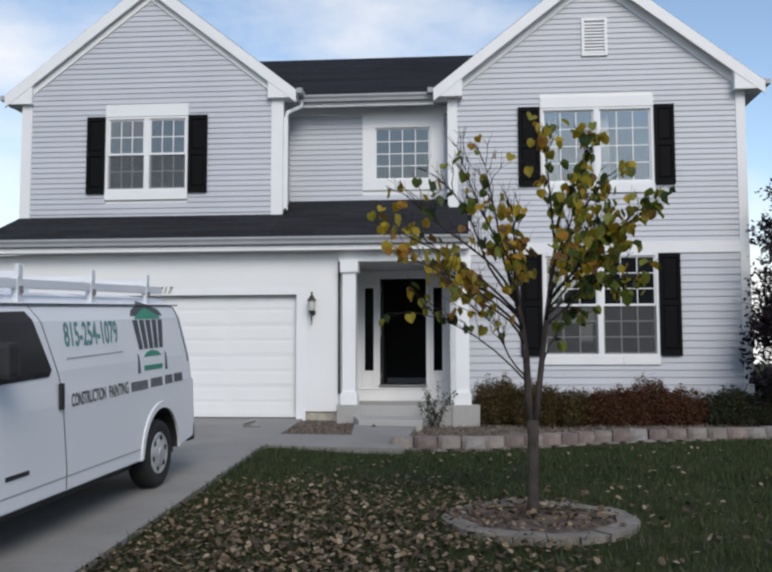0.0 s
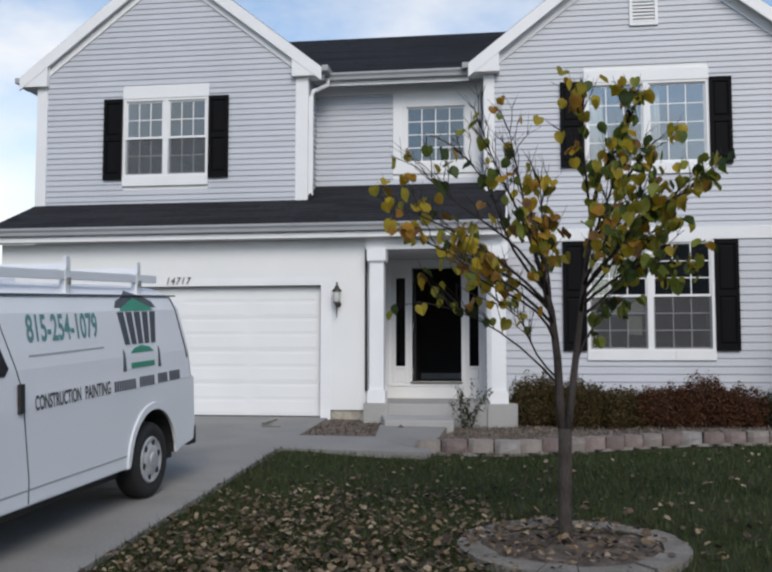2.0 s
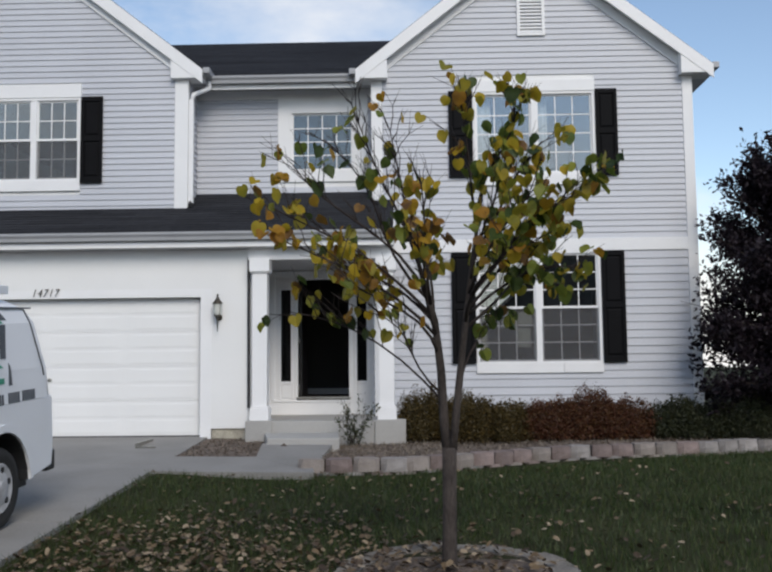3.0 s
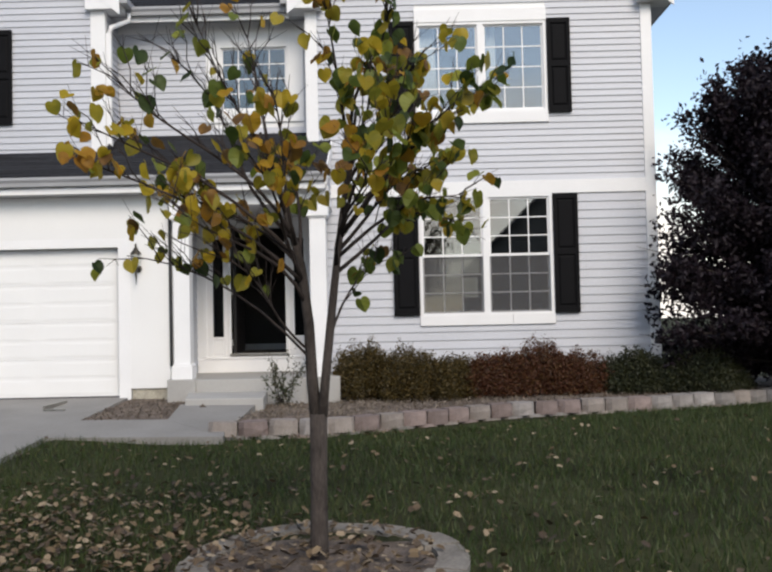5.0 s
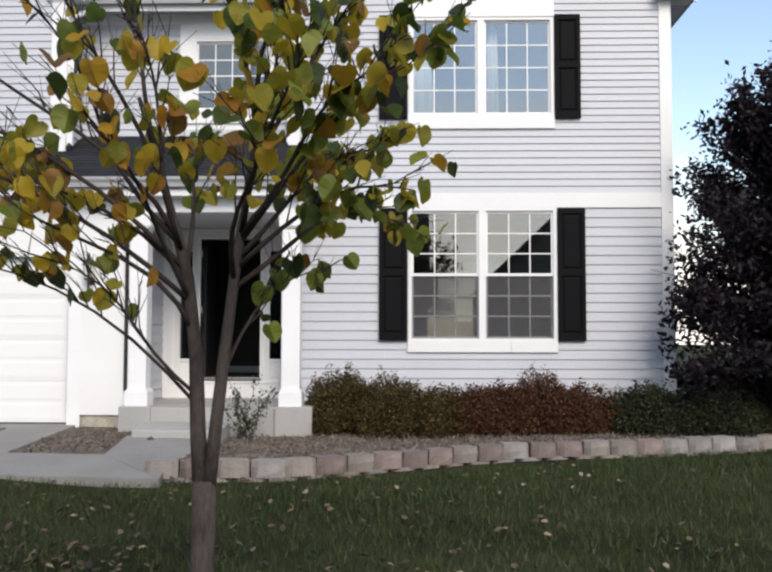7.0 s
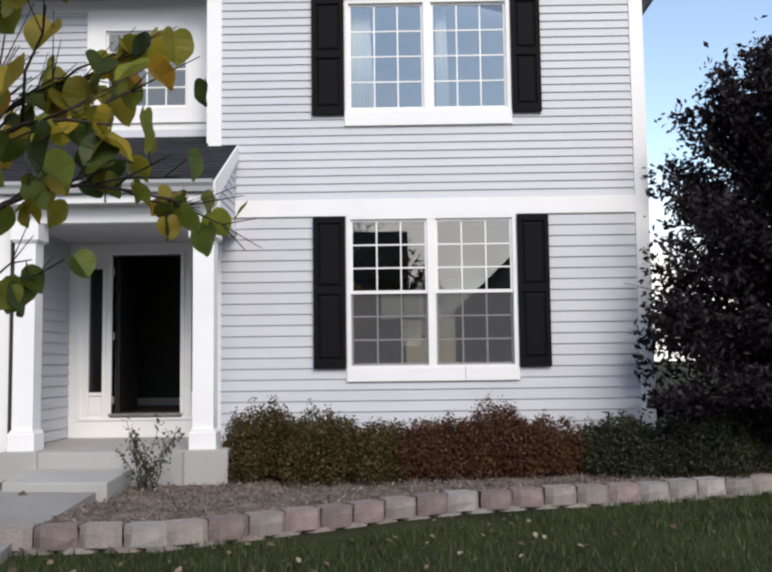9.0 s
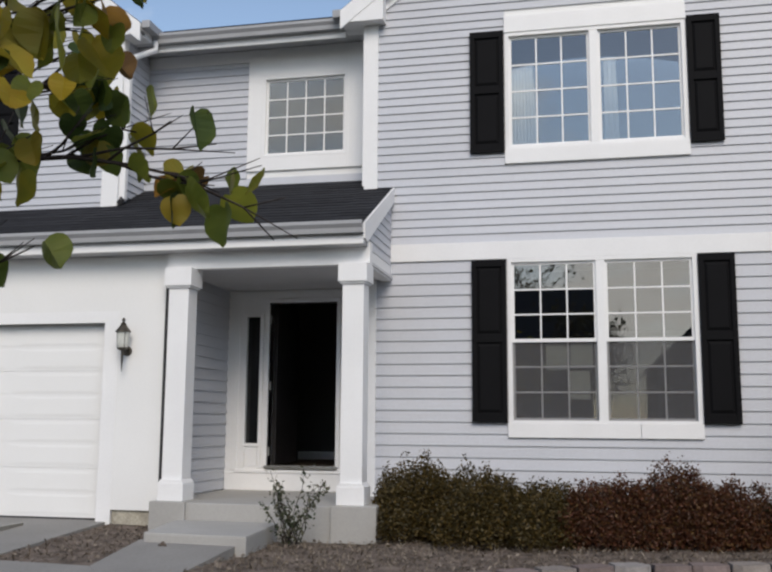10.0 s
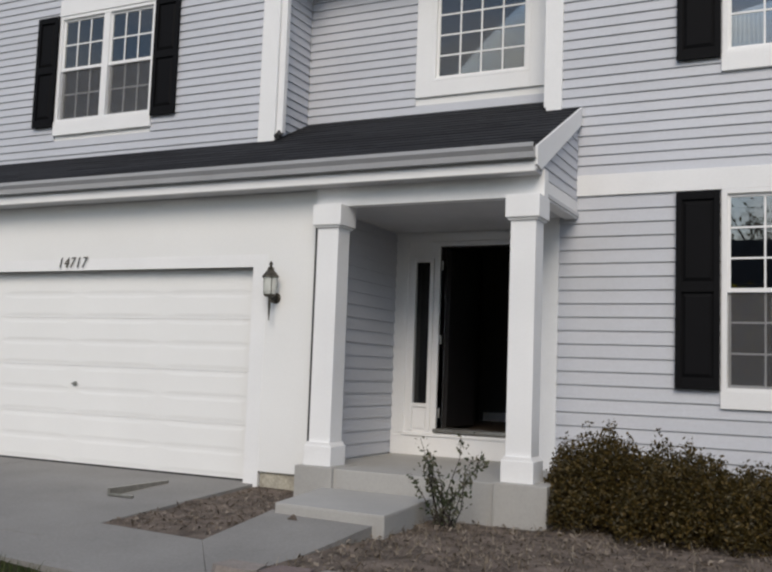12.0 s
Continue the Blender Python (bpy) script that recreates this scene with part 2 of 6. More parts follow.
def prism(bm, pts, axis, a, b):
    """A polygon in the two other axes, pushed from a to b along axis."""
    def at(p, v):
        return {"x": (v, p[0], p[1]), "y": (p[0], v, p[1]), "z": (p[0], p[1], v)}[axis]
    lo = [bm.verts.new(at(p, a)) for p in pts]
    hi = [bm.verts.new(at(p, b)) for p in pts]
    bm.faces.new(lo)
    bm.faces.new(hi[::-1])
    k = len(pts)
    for i in range(k):
        bm.faces.new((lo[i], lo[(i + 1) % k], hi[(i + 1) % k], hi[i]))
    return bm


def tube(bm, pts, radii, sides=8):
    """A tapered round limb through points."""
    rings = []
    for i, p in enumerate(pts):
        p = Vector(p)
        d = (Vector(pts[min(i + 1, len(pts) - 1)]) - Vector(pts[max(i - 1, 0)])).normalized()
        u = d.cross(Vector((0.31, 0.93, 0.17))).normalized()
        v = d.cross(u)
        rings.append([bm.verts.new(p + (u * math.cos(a) + v * math.sin(a)) * radii[i]) for a in (2 * math.pi * k / sides for k in range(sides))])
    for a, b in zip(rings, rings[1:]):
        for k in range(sides):
            bm.faces.new((a[k], a[(k + 1) % sides], b[(k + 1) % sides], b[k]))
    bm.faces.new(rings[0][::-1])
    bm.faces.new(rings[-1])
    return bm


def lathe(bm, rings, cx=0.0, cy=0.0, sides=12, axis="z", turn=0.0):
    """Rings of (radius, height) turned about an axis through (cx, cy)."""
    loops = []
    for r, h in rings:
        loop = []
        for k in range(sides):
            a = 2 * math.pi * (k + turn) / sides
            c, s = r * math.cos(a), r * math.sin(a)
            loop.append(bm.verts.new((cx + c, cy + s, h) if axis == "z" else (h, cx + c, cy + s)))
        loops.append(loop)
    for a, b in zip(loops, loops[1:]):
        for k in range(sides):
            bm.faces.new((a[k], a[(k + 1) % sides], b[(k + 1) % sides], b[k]))
    bm.faces.new(loops[0][::-1])
    bm.faces.new(loops[-1])
    return bm


def holed_wall(bm, u0, u1, z0, z1, d0, d1, holes, axis="y"):
    """A wall with real openings. u runs along it; d0 to d1 is its thickness; axis is the one across it."""
    us = sorted({u0, u1, *[h[0] for h in holes], *[h[1] for h in holes]})
    zs = sorted({z0, z1, *[h[2] for h in holes], *[h[3] for h in holes]})

    def solid(i, j):
        if not (0 <= i < len(us) - 1 and 0 <= j < len(zs) - 1):
            return False
        cu, cz = (us[i] + us[i + 1]) / 2, (zs[j] + zs[j + 1]) / 2
        return not any(h[0] < cu < h[1] and h[2] < cz < h[3] for h in holes)
    made = {}

    def v(i, j, k):
        if (i, j, k) not in made:
            d = (d0, d1)[k]
            made[i, j, k] = bm.verts.new((us[i], d, zs[j]) if axis == "y" else (d, us[i], zs[j]))
        return made[i, j, k]
    for i in range(len(us) - 1):
        for j in range(len(zs) - 1):
            if solid(i, j):
                for k in (0, 1):
                    bm.faces.new((v(i, j, k), v(i + 1, j, k), v(i + 1, j + 1, k), v(i, j + 1, k)))
                for (di, dj), ((a, b), (c, d)) in (((-1, 0), ((0, 0), (0, 1))), ((1, 0), ((1, 0), (1, 1))), ((0, -1), ((0, 0), (1, 0))), ((0, 1), ((0, 1), (1, 1)))):
                    if not solid(i + di, j + dj):
                        bm.faces.new((v(i + a, j + b, 0), v(i + c, j + d, 0), v(i + c, j + d, 1), v(i + a, j + b, 1)))
    return bm


def siding(parent, limits, z0, z1, pitch, face, holes=(), axis="y", out=-1, depth=0.019):
    """Lapped boards, course by course, each board an object. limits(z) gives both ends at a height; face is the wall's plane;
    out is the side on which it lies."""
    z = z0
    while z < z1 - 0.01:
        zt = min(z + pitch, z1)
        cuts = sorted((h[0], h[1]) for h in holes if h[2] < zt - 0.005 and h[3] > z + 0.005)
        (a0, a1), (b0, b1) = limits(z), limits(zt)
        spans, s = [], None
        left_b, left_t = a0, b0
        for c0, c1 in cuts:
            if c0 > left_b + 0.02:
                spans.append((left_b, c0, left_t, c0))
            left_b = left_t = max(c1, left_b)
        if a1 > left_b + 0.02:
            spans.append((left_b, a1, left_t, b1))
        for p0, p1, q0, q1 in spans:
            if q1 < q0:
                q0 = q1 = (q0 + q1) / 2
            bm = bmesh.new()
            d_lo, d_hi = face + out * depth, face + out * 0.003
            prof = ((p0, p1, face, z), (p0, p1, d_lo, z), (p0, p1, d_lo - out * 0.001, z + 0.012), (q0, q1, d_hi, zt), (q0, q1, face, zt))
            rows = []
            for u0, u1, d, h in prof:
                rows.append([bm.verts.new((u, d, h) if axis == "y" else (d, u, h)) for u in (u0, u1)])
            for r, t in zip(rows, rows[1:]):
                bm.faces.new((r[0], r[1], t[1], t[0]))
            bm.faces.new([r[0] for r in rows])
            bm.faces.new([r[1] for r in rows])
            part("siding_board", bm, M_SIDING, parent)
        z += pitch


def wall(name, bm, material, label=""):
    ob = part(name, bm, material)
    return tagged(ob, label, "wall", kind="structure")


# ---- the plan ----
GROUND = -0.16
Y_R, Y_L, Y_M, Y_G, Y_D = 0.0, -0.27, 0.45, -1.24, 0.57
X_L0, X_L1 = -6.87, -1.78       # upper left gable
X_R0, X_R1 = 1.36, 6.80         # right gable
PITCH_LO, PITCH_UP = 0.1335, 0.1016
RAKE = 0.785
PEAK_L, PEAK_R = (-4.37, 8.35), (4.10, 8.48)


def pent(y):
    """Height of the lower roof's top over y."""
    return 3.10 + (y + 1.56) * 0.495


def gable_limits(x0, x1, peak, drop):
    def ends(z):
        w = max(0.0, (peak[1] - drop - z) / RAKE)
        return max(x0, peak[0] - w), min(x1, peak[0] + w)
    return ends


# ---- ground ----
def lawn(y):
    """Height of the lawn, which falls gently to the street."""
    return -0.235 - 0.022 * min(9.0, max(0.0, -4.0 - y))


def ground_z(x, y):
    """Height of the grass, which meets the driveway's edge."""
    k = min(1.0, max(0.0, (0.4 - x) / 1.55))
    k = k * k * (3 - 2 * k)
    return lawn(y) * (1 - k) + (drive_z(y) + 0.02) * k


def drive_z(y):
    d = max(0.0, -1.24 - y)
    return -0.012 - 0.057 * min(11.0, d) + 0.03 * min(9.0, max(0.0, d - 13.0))


def ground_sheet():
    bm = bmesh.new()
    bmesh.ops.create_grid(bm, x_segments=120, y_segments=160, size=1)
    for v in bm.verts:
        x, y = v.co.x, v.co.y
        v.co.x = math.copysign(abs(x) ** 3 * 900 + abs(x) * 12, x)
        v.co.y = math.copysign(abs(y) ** 3 * 900 + abs(y) * 12, y) - 6
        far = min(1.0, max(0.0, (v.co.length - 25) / 30))
        z = ground_z(v.co.x, v.co.y) + 0.014 * noise.noise(Vector((v.co.x * 0.7, v.co.y * 0.7, 0))) - 0.012
        if v.co.x < -1.25 and v.co.y > -24 or (v.co.x < 0.75 and v.co.y > -4.12):
            z -= 0.12
        v.co.z = z - 0.03 if v.co.y < -1.5 else -0.26
    ob = part("ground", bm, M_LAWN)
    tagged(ob, "dark green autumn lawn with bare soil in places", "lawn", kind="structure")


ground_sheet()

drive = empty("driveway", -4.3, -6, lawn(-6))
tagged(drive, "pale concrete driveway cast in jointed slabs", "driveway", kind="structure")
for ya, yb in ((-1.10, -3.9), (-3.91, -7.2), (-7.21, -10.5), (-10.51, -13.8), (-13.81, -17.1), (-17.11, -20.4), (-20.41, -23.0)):
    for xa, xb in ((-7.4, -4.32), (-4.31, -1.19)):
        bm = one_box(xa, xb, yb, ya, -0.22, 0.0, 0.008)
        for v in bm.verts:
            v.co.z += drive_z(v.co.y)
        part("slab", bm, M_CONC, drive)

# planting beds
def bed(name, pts, z, label):
    bm = bmesh.new()
    f = bm.faces.new([bm.verts.new((x, y, z)) for x, y in pts])
    bmesh.ops.triangulate(bm, faces=[f])
    for _ in range(5):
        long = [e for e in bm.edges if e.calc_length() > 0.22]
        if long:
            bmesh.ops.subdivide_edges(bm, edges=long, cuts=1)
            bmesh.ops.triangulate(bm, faces=bm.faces)
    for v in bm.verts:
        v.co.z += 0.030 * noise.noise(v.co * 2.3) + 0.016 * noise.noise(v.co * 9.0)
    ob = part(name, bm, M_MULCH, None, "", True)
    return tagged(ob, label, "planting bed", kind="structure")


side_bed = bed("bed_side", [(-1.20, -3.50), (-0.04, -3.60), (-0.14, -2.5), (-0.22, -1.5), (-0.54, -1.5), (-0.56, -1.05), (-1.20, -1.1)], -0.150, "small bare mulch bed beside the garage")
for v in side_bed.data.vertices:
    v.co.z += 0.042 * (v.co.y + 3.5)
CURVE = [(0.74, -4.33), (1.30, -4.29), (1.90, -4.22), (2.50, -3.87), (3.08, -3.48), (3.66, -3.02), (4.33, -2.64), (5.10, -2.37), (6.08, -2.13), (7.2, -1.75), (8.2, -1.20), (9.4, -0.3), (10.6, 0.7)]
bed("bed_front", [(0.70, -2.30), (0.84, -2.5), (0.76, -4.15)] + [(x, y + 0.12) for x, y in CURVE[1:]] + [(10.6, 2.2), (6.9, 2.2), (6.9, -0.01), (1.79, -0.01), (1.79, -1.52), (0.74, -1.52)], -0.125, "mulched front planting bed strewn with dry stalks")


# ---- walkway, step, porch ----
walkway = empty("walkway", -0.3, -4, GROUND)
tagged(walkway, "pale concrete front walk bending to the porch step", "walkway", kind="structure")
for pts in ([(-1.185, -4.48), (-1.185, -3.47), (-0.06, -3.55), (0.80, -4.62)], [(-0.055, -3.553), (-0.14, -2.50), (0.86, -2.53), (0.77, -4.36), (0.803, -4.612)]):
    bm = prism(bmesh.new(), pts, "z", GROUND - 0.25, 0.0)
    for v in bm.verts:
        if v.co.z > -0.1:
            v.co.z = -0.035 - 0.085 * (-2.6 - v.co.y)
    part("slab", bm, M_CONC, walkway)

bm = prism(bmesh.new(), [(-0.27, -1.462), (0.85, -1.462), (0.96, -2.66), (-0.06, -2.60)], "z", GROUND - 0.1, 0.05)
bmesh.ops.bevel(bm, geom=bm.edges[:], offset=0.022, segments=2, affect="EDGES", profile=0.7)
step = part("porch_step", bm, M_CONC_PALE)
tagged(step, "weathered pale concrete step before the porch", "step", kind="structure")
porch = part("porch_floor", one_box(-0.54, 1.86, -1.46, Y_D + 0.02, GROUND - 0.1, 0.225, 0.015), M_CONC_PALE)
tagged(porch, "pale grey concrete porch floor slab", "porch", kind="structure")


def column(x, group):
    c = empty("porch_column", x, -1.29, 0.235)
    tagged(c, "square white painted porch column on a concrete pedestal", "column", group)
    part("shaft", one_box(x - 0.115, x + 0.115, -1.40, -1.17, 0.42, 2.54, 0.006), M_WHITE, c)
    part("capital", box(one_box(x - 0.155, x + 0.155, -1.44, -1.13, 2.52, 2.722, 0.008), x - 0.135, x + 0.135, -1.42, -1.15, 2.50, 2.53), M_WHITE, c)
    bm = bmesh.new()
    box(bm, x - 0.145, x + 0.145, -1.43, -1.14, 0.235, 0.42, 0.006)
    prism(bm, [(x - 0.14, 0.42), (x + 0.14, 0.42), (x + 0.118, 0.455), (x - 0.118, 0.455)], "y", -1.425, -1.155)
    part("base", bm, M_WHITE, c)
    return c


column(-0.362, "porch columns")
column(1.592, "porch columns")
for x0, x1 in ((-0.56, -0.16), (1.41, 1.88)):
    ob = part("column_pedestal", one_box(x0, x1, -1.50, -1.0, GROUND - 0.1, 0.235, 0.012), M_CONC_PALE)
    tagged(ob, "low grey concrete pedestal under a porch column", "pedestal", "column pedestals")

# ---- garage front ----
G0, G1, G_TOP = -6.19, -1.31, 2.15
bm = holed_wall(bmesh.new(), -6.95, -0.56, 0.11, 2.90, Y_G, Y_G + 0.16, [(G0, G1, 0.11, G_TOP)])
wall_garage = wall("wall_garage", bm, M_PANEL, "smooth white painted garage front wall")
tagged(part("foundation", one_box(-1.13, -0.57, Y_G + 0.03, Y_G + 0.16, GROUND - 0.2, 0.11), M_FOUND), "stained concrete foundation under the garage wall", "foundation", kind="structure")
tagged(part("foundation", one_box(-6.95, G0 - 0.12, Y_G + 0.03, Y_G + 0.16, GROUND - 0.2, 0.11), M_FOUND), "stained concrete foundation under the garage wall", "foundation", kind="structure")
tagged(part("foundation", one_box(-1.55, -1.13, Y_G + 0.012, Y_G + 0.155, GROUND - 0.2, -0.03, 0.004), M_CONC), "concrete footing at the corner of the garage opening", "foundation", kind="structure")
gtrim = part("garage_trim", box(box(one_box(G1, G1 + 0.17, Y_G - 0.003, Y_G + 0.1, -0.05, G_TOP + 0.13), G0 - 0.17, G0, Y_G - 0.003, Y_G + 0.1, -0.05, G_TOP + 0.13), G0, G1, Y_G - 0.003, Y_G + 0.1, G_TOP, G_TOP + 0.13), M_WHITE)
tagged(gtrim, "white trim boards round the garage opening", "trim", kind="structure")

gdoor = empty("garage_door", (G0 + G1) / 2, Y_G + 0.13, 0)
tagged(gdoor, "closed white sectional garage door with pressed panels", "garage door", kind="structure")
rows_z = [0.0, 0.54, 1.08, 1.62, 2.165]
for a, b in zip(rows_z, rows_z[1:]):
    bm = one_box(G0 - 0.02, G1 + 0.02, Y_G + 0.11, Y_G + 0.155, a + 0.0012, b - 0.0012, 0.003)
    section = part("door_section", bm, M_GARAGE, gdoor)
    nx = 4
    w = (G1 - G0) / nx
    for i in range(nx):
        for za, zb in ((a + 0.03, a + 0.255), (a + 0.285, b - 0.03)):
            pm = bmesh.new()
            xa, xb = G0 + i * w + 0.03, G0 + (i + 1) * w - 0.03
            vs = [pm.verts.new(p) for p in ((xa, Y_G + 0.1085, za), (xb, Y_G + 0.1085, za), (xb, Y_G + 0.1085, zb), (xa, Y_G + 0.1085, zb),
                                             (xa + 0.16, Y_G + 0.1055, za + 0.03), (xb - 0.16, Y_G + 0.1055, za + 0.03), (xb - 0.16, Y_G + 0.1055, zb - 0.03), (xa + 0.16, Y_G + 0.1055, zb - 0.03))]
            pm.faces.new(vs[4:])
            for k in range(4):
                pm.faces.new((vs[k], vs[(k + 1) % 4], vs[4 + (k + 1) % 4], vs[4 + k]))
            part("panel", pm, M_GARAGE, section)
part("bottom_seal", one_box(G0, G1, Y_G + 0.10, Y_G + 0.15, -0.035, 0.004), M_BLACK, gdoor, "black rubber bottom seal")
lock = lathe(bmesh.new(), [(0.028, 0.0), (0.026, 0.012), (0.012, 0.016)], sides=14)
for v in lock.verts:
    v.co = Vector((-3.71 + v.co.x, Y_G + 0.102 - v.co.z, 0.88 + v.co.y))
box(lock, -3.75, -3.67, Y_G + 0.08, Y_G + 0.09, 0.872, 0.888)
part("lock_handle", lock, M_METAL, gdoor, "small grey lock handle")


def text_mesh(name, body, size, m, material, parent=None, depth=0.004, squeeze=1.0, slant=0.0):
    cu = bpy.data.curves.new(name, "FONT")
    cu.body, cu.size, cu.extrude, cu.align_x, cu.align_y = body, size, depth, "CENTER", "CENTER"
    tmp = new(name, cu)
    me = bpy.data.meshes.new_from_object(tmp.evaluated_get(bpy.context.evaluated_depsgraph_get()))
    bpy.data.objects.remove(tmp)
    me.materials.clear()
    me.materials.append(material)
    me.transform(Matrix(((squeeze, slant, 0, 0), (0, 1, 0, 0), (0, 0, 1, 0), (0, 0, 0, 1))))
    ob = new(name, me)
    ob.matrix_basis = m
    if parent:
        hang(ob, parent)
    return ob


nums = empty("house_number", -3.75, Y_G - 0.02, 2.2)
tagged(nums, "dark italic house number 14717 above the garage door", "house number")
for i, ch in enumerate("14717"):
    text_mesh("digit", ch, 0.17, pose(-3.93 + i * 0.088, Y_G - 0.022, 2.235, 90, 0, 0), M_BRASS, nums, 0.003, 0.82, 0.26)

# wall lantern
lan = empty("wall_lantern", -1.02, Y_G, 1.9)
tagged(lan, "dark metal wall lantern with clear glass and a long tail", "wall lamp")
LX, LY = -1.02, Y_G - 0.12
part("back_plate", lathe(bmesh.new(), [(0.055, 0.0), (0.055, 0.012), (0.03, 0.02)], sides=14), M_BRASS, None)
plate = bpy.data.objects["back_plate"]
plate.matrix_basis = pose(LX, Y_G, 1.83, 90, 0, 0)
hang(plate, lan)
arm = tube(bmesh.new(), [(LX, Y_G, 1.83), (LX, Y_G - 0.07, 1.79), (LX, LY, 1.80), (LX, LY, 1.84)], [0.013] * 4)
part("arm", arm, M_BRASS, lan)
part("tail", tube(bmesh.new(), [(LX, LY, 1.84), (LX, LY, 1.72), (LX, LY, 1.60)], [0.016, 0.013, 0.004]), M_BRASS, lan)
part("glass", lathe(bmesh.new(), [(0.054, 1.855), (0.064, 1.90), (0.066, 2.03)], LX, LY, 16), M_LAMPGLASS, lan, "clear bevelled lantern glass")
cage = lathe(bmesh.new(), [(0.03, 1.83), (0.058, 1.845), (0.06, 1.86), (0.04, 1.862)], LX, LY, 16)
for k in range(4):
    a = math.pi * (k + 0.5) / 2
    tube(cage, [(LX + 0.058 * math.cos(a), LY + 0.058 * math.sin(a), 1.85), (LX + 0.068 * math.cos(a), LY + 0.068 * math.sin(a), 2.035)], [0.0045, 0.0045], 5)
part("cage", cage, M_BRASS, lan)
part("roof_cap", lathe(bmesh.new(), [(0.086, 2.03), (0.08, 2.045), (0.045, 2.09), (0.03, 2.11), (0.034, 2.12), (0.012, 2.14), (0.02, 2.165), (0.006, 2.19)], LX, LY, 12), M_BRASS, lan)

# ---- porch walls, beam and ceiling ----
bm = holed_wall(bmesh.new(), Y_G + 0.16, Y_D, 0.2, 2.9, -0.77, -0.57, [], axis="x")
w_ps = wall("wall_porch_side", bm, M_PANEL, "porch side wall clad in grey lap siding")
siding(w_ps, lambda z: (Y_G + 0.10, Y_D - 0.005), 0.235, 2.74, PITCH_LO, -0.57, axis="x", out=1)
tagged(part("corner_trim", one_box(-0.56, -0.50, Y_G + 0.02, Y_G + 0.10, 0.24, 2.74), M_WHITE), "white corner board behind the porch column", "trim", kind="structure")
# Thin black rod along the dark line between garage wall and column.
tagged(part("corner_rod", tube(bmesh.new(), [(-0.548, Y_G - 0.03, 0.42), (-0.550, Y_G - 0.03, 1.5), (-0.552, Y_G - 0.03, 2.76)], [0.022] * 3, 8), M_BLACK), "thin dark rod running up beside the porch column", "conduit")
tagged(part("porch_ceiling", one_box(-0.57, 1.72, Y_G + 0.06, Y_D, 2.745, 2.78), M_SOFFIT), "plain grey porch ceiling", "ceiling", kind="structure")
tagged(part("porch_beam", one_box(-0.56, 1.745, Y_G - 0.06, Y_G + 0.06, 2.72, 2.96, 0.004), M_WHITE), "white beam across the porch opening", "beam", kind="structure")
tagged(part("porch_end_beam", one_box(1.58, 1.705, Y_G + 0.062, Y_R - 0.02, 2.725, 2.90, 0.004), M_WHITE), "white end beam of the porch roof", "beam", kind="structure")

# front door wall with sidelights
DX0, DX1, DZ0, DZ1 = 0.0, 0.89, 0.53, 2.575
SLS = ((-0.30, -0.125), (1.03, 1.20))
holes = [(DX0, DX1, DZ0, DZ1)] + [(a, b, 0.80, 2.40) for a, b in SLS]
w_pb = wall("wall_porch_back", holed_wall(bmesh.new(), -0.57, X_R0, 0.2, 2.9, Y_D, Y_D + 0.15, holes), M_WHITE, "white painted front wall round the entrance")
dr = empty("door_1", 0.44, Y_D, DZ0)
tagged(dr, "front entrance standing open into a dark hall", "front door", kind="structure")
bm = bmesh.new()
for a, b in ((DX0 - 0.05, DX0), (DX1, DX1 + 0.05)):
    box(bm, a, b, Y_D - 0.03, Y_D + 0.16, DZ0 - 0.01, DZ1 + 0.05, 0.004)
box(bm, DX0, DX1, Y_D - 0.03, Y_D + 0.16, DZ1, DZ1 + 0.05, 0.004)
part("door_frame", bm, M_WHITE, dr)
bm = one_box(-0.55, 1.34, Y_D - 0.035, Y_D, 0.225, 0.44, 0.006)
box(bm, -0.42, 1.30, Y_D - 0.05, Y_D, 0.44, 0.475, 0.004)
part("sill_board", bm, M_WHITE, dr)
part("threshold", one_box(DX0 - 0.02, DX1 + 0.02, Y_D - 0.06, Y_D + 0.12, 0.49, 0.53, 0.006), M_METAL, dr, "grey metal threshold")
bm = bmesh.new()
box(bm, DX0 + 0.005, DX0 + 0.05, Y_D + 0.17, Y_D + 1.04, DZ0 + 0.01, DZ1 - 0.01, 0.003)
leaf = part("door_leaf", bm, M_DARKWOOD, dr, "dark door leaf swung inward")
for z in (0.70, 1.52, 2.36):
    part("hinge", one_box(DX0 - 0.002, DX0 + 0.02, Y_D + 0.02, Y_D + 0.03, z - 0.05, z + 0.05, 0.002), M_STEEL, dr, "bright steel hinge")
for a, b in SLS:
    sl = empty("sidelight", (a + b) / 2, Y_D, 0.8)
    tagged(sl, "narrow dark glass sidelight in a white frame beside the door", "sidelight", "door sidelights", "structure")
    bm = bmesh.new()
    for p, q in ((a - 0.045, a), (b, b + 0.045)):
        box(bm, p, q, Y_D - 0.022, Y_D + 0.02, 0.50, 2.44, 0.004)
    box(bm, a, b, Y_D - 0.022, Y_D + 0.02, 2.40, 2.44, 0.004)
    box(bm, a, b, Y_D - 0.022, Y_D + 0.02, 0.76, 0.80, 0.004)
    part("frame", bm, M_WHITE, sl)
    part("panel", one_box(a + 0.01, b - 0.01, Y_D - 0.012, Y_D, 0.52, 0.74, 0.006), M_WHITE, sl)
    part("pane", one_box(a, b, Y_D + 0.03, Y_D + 0.036, 0.80, 2.40), M_DARKGLASS, sl).visible_shadow = False
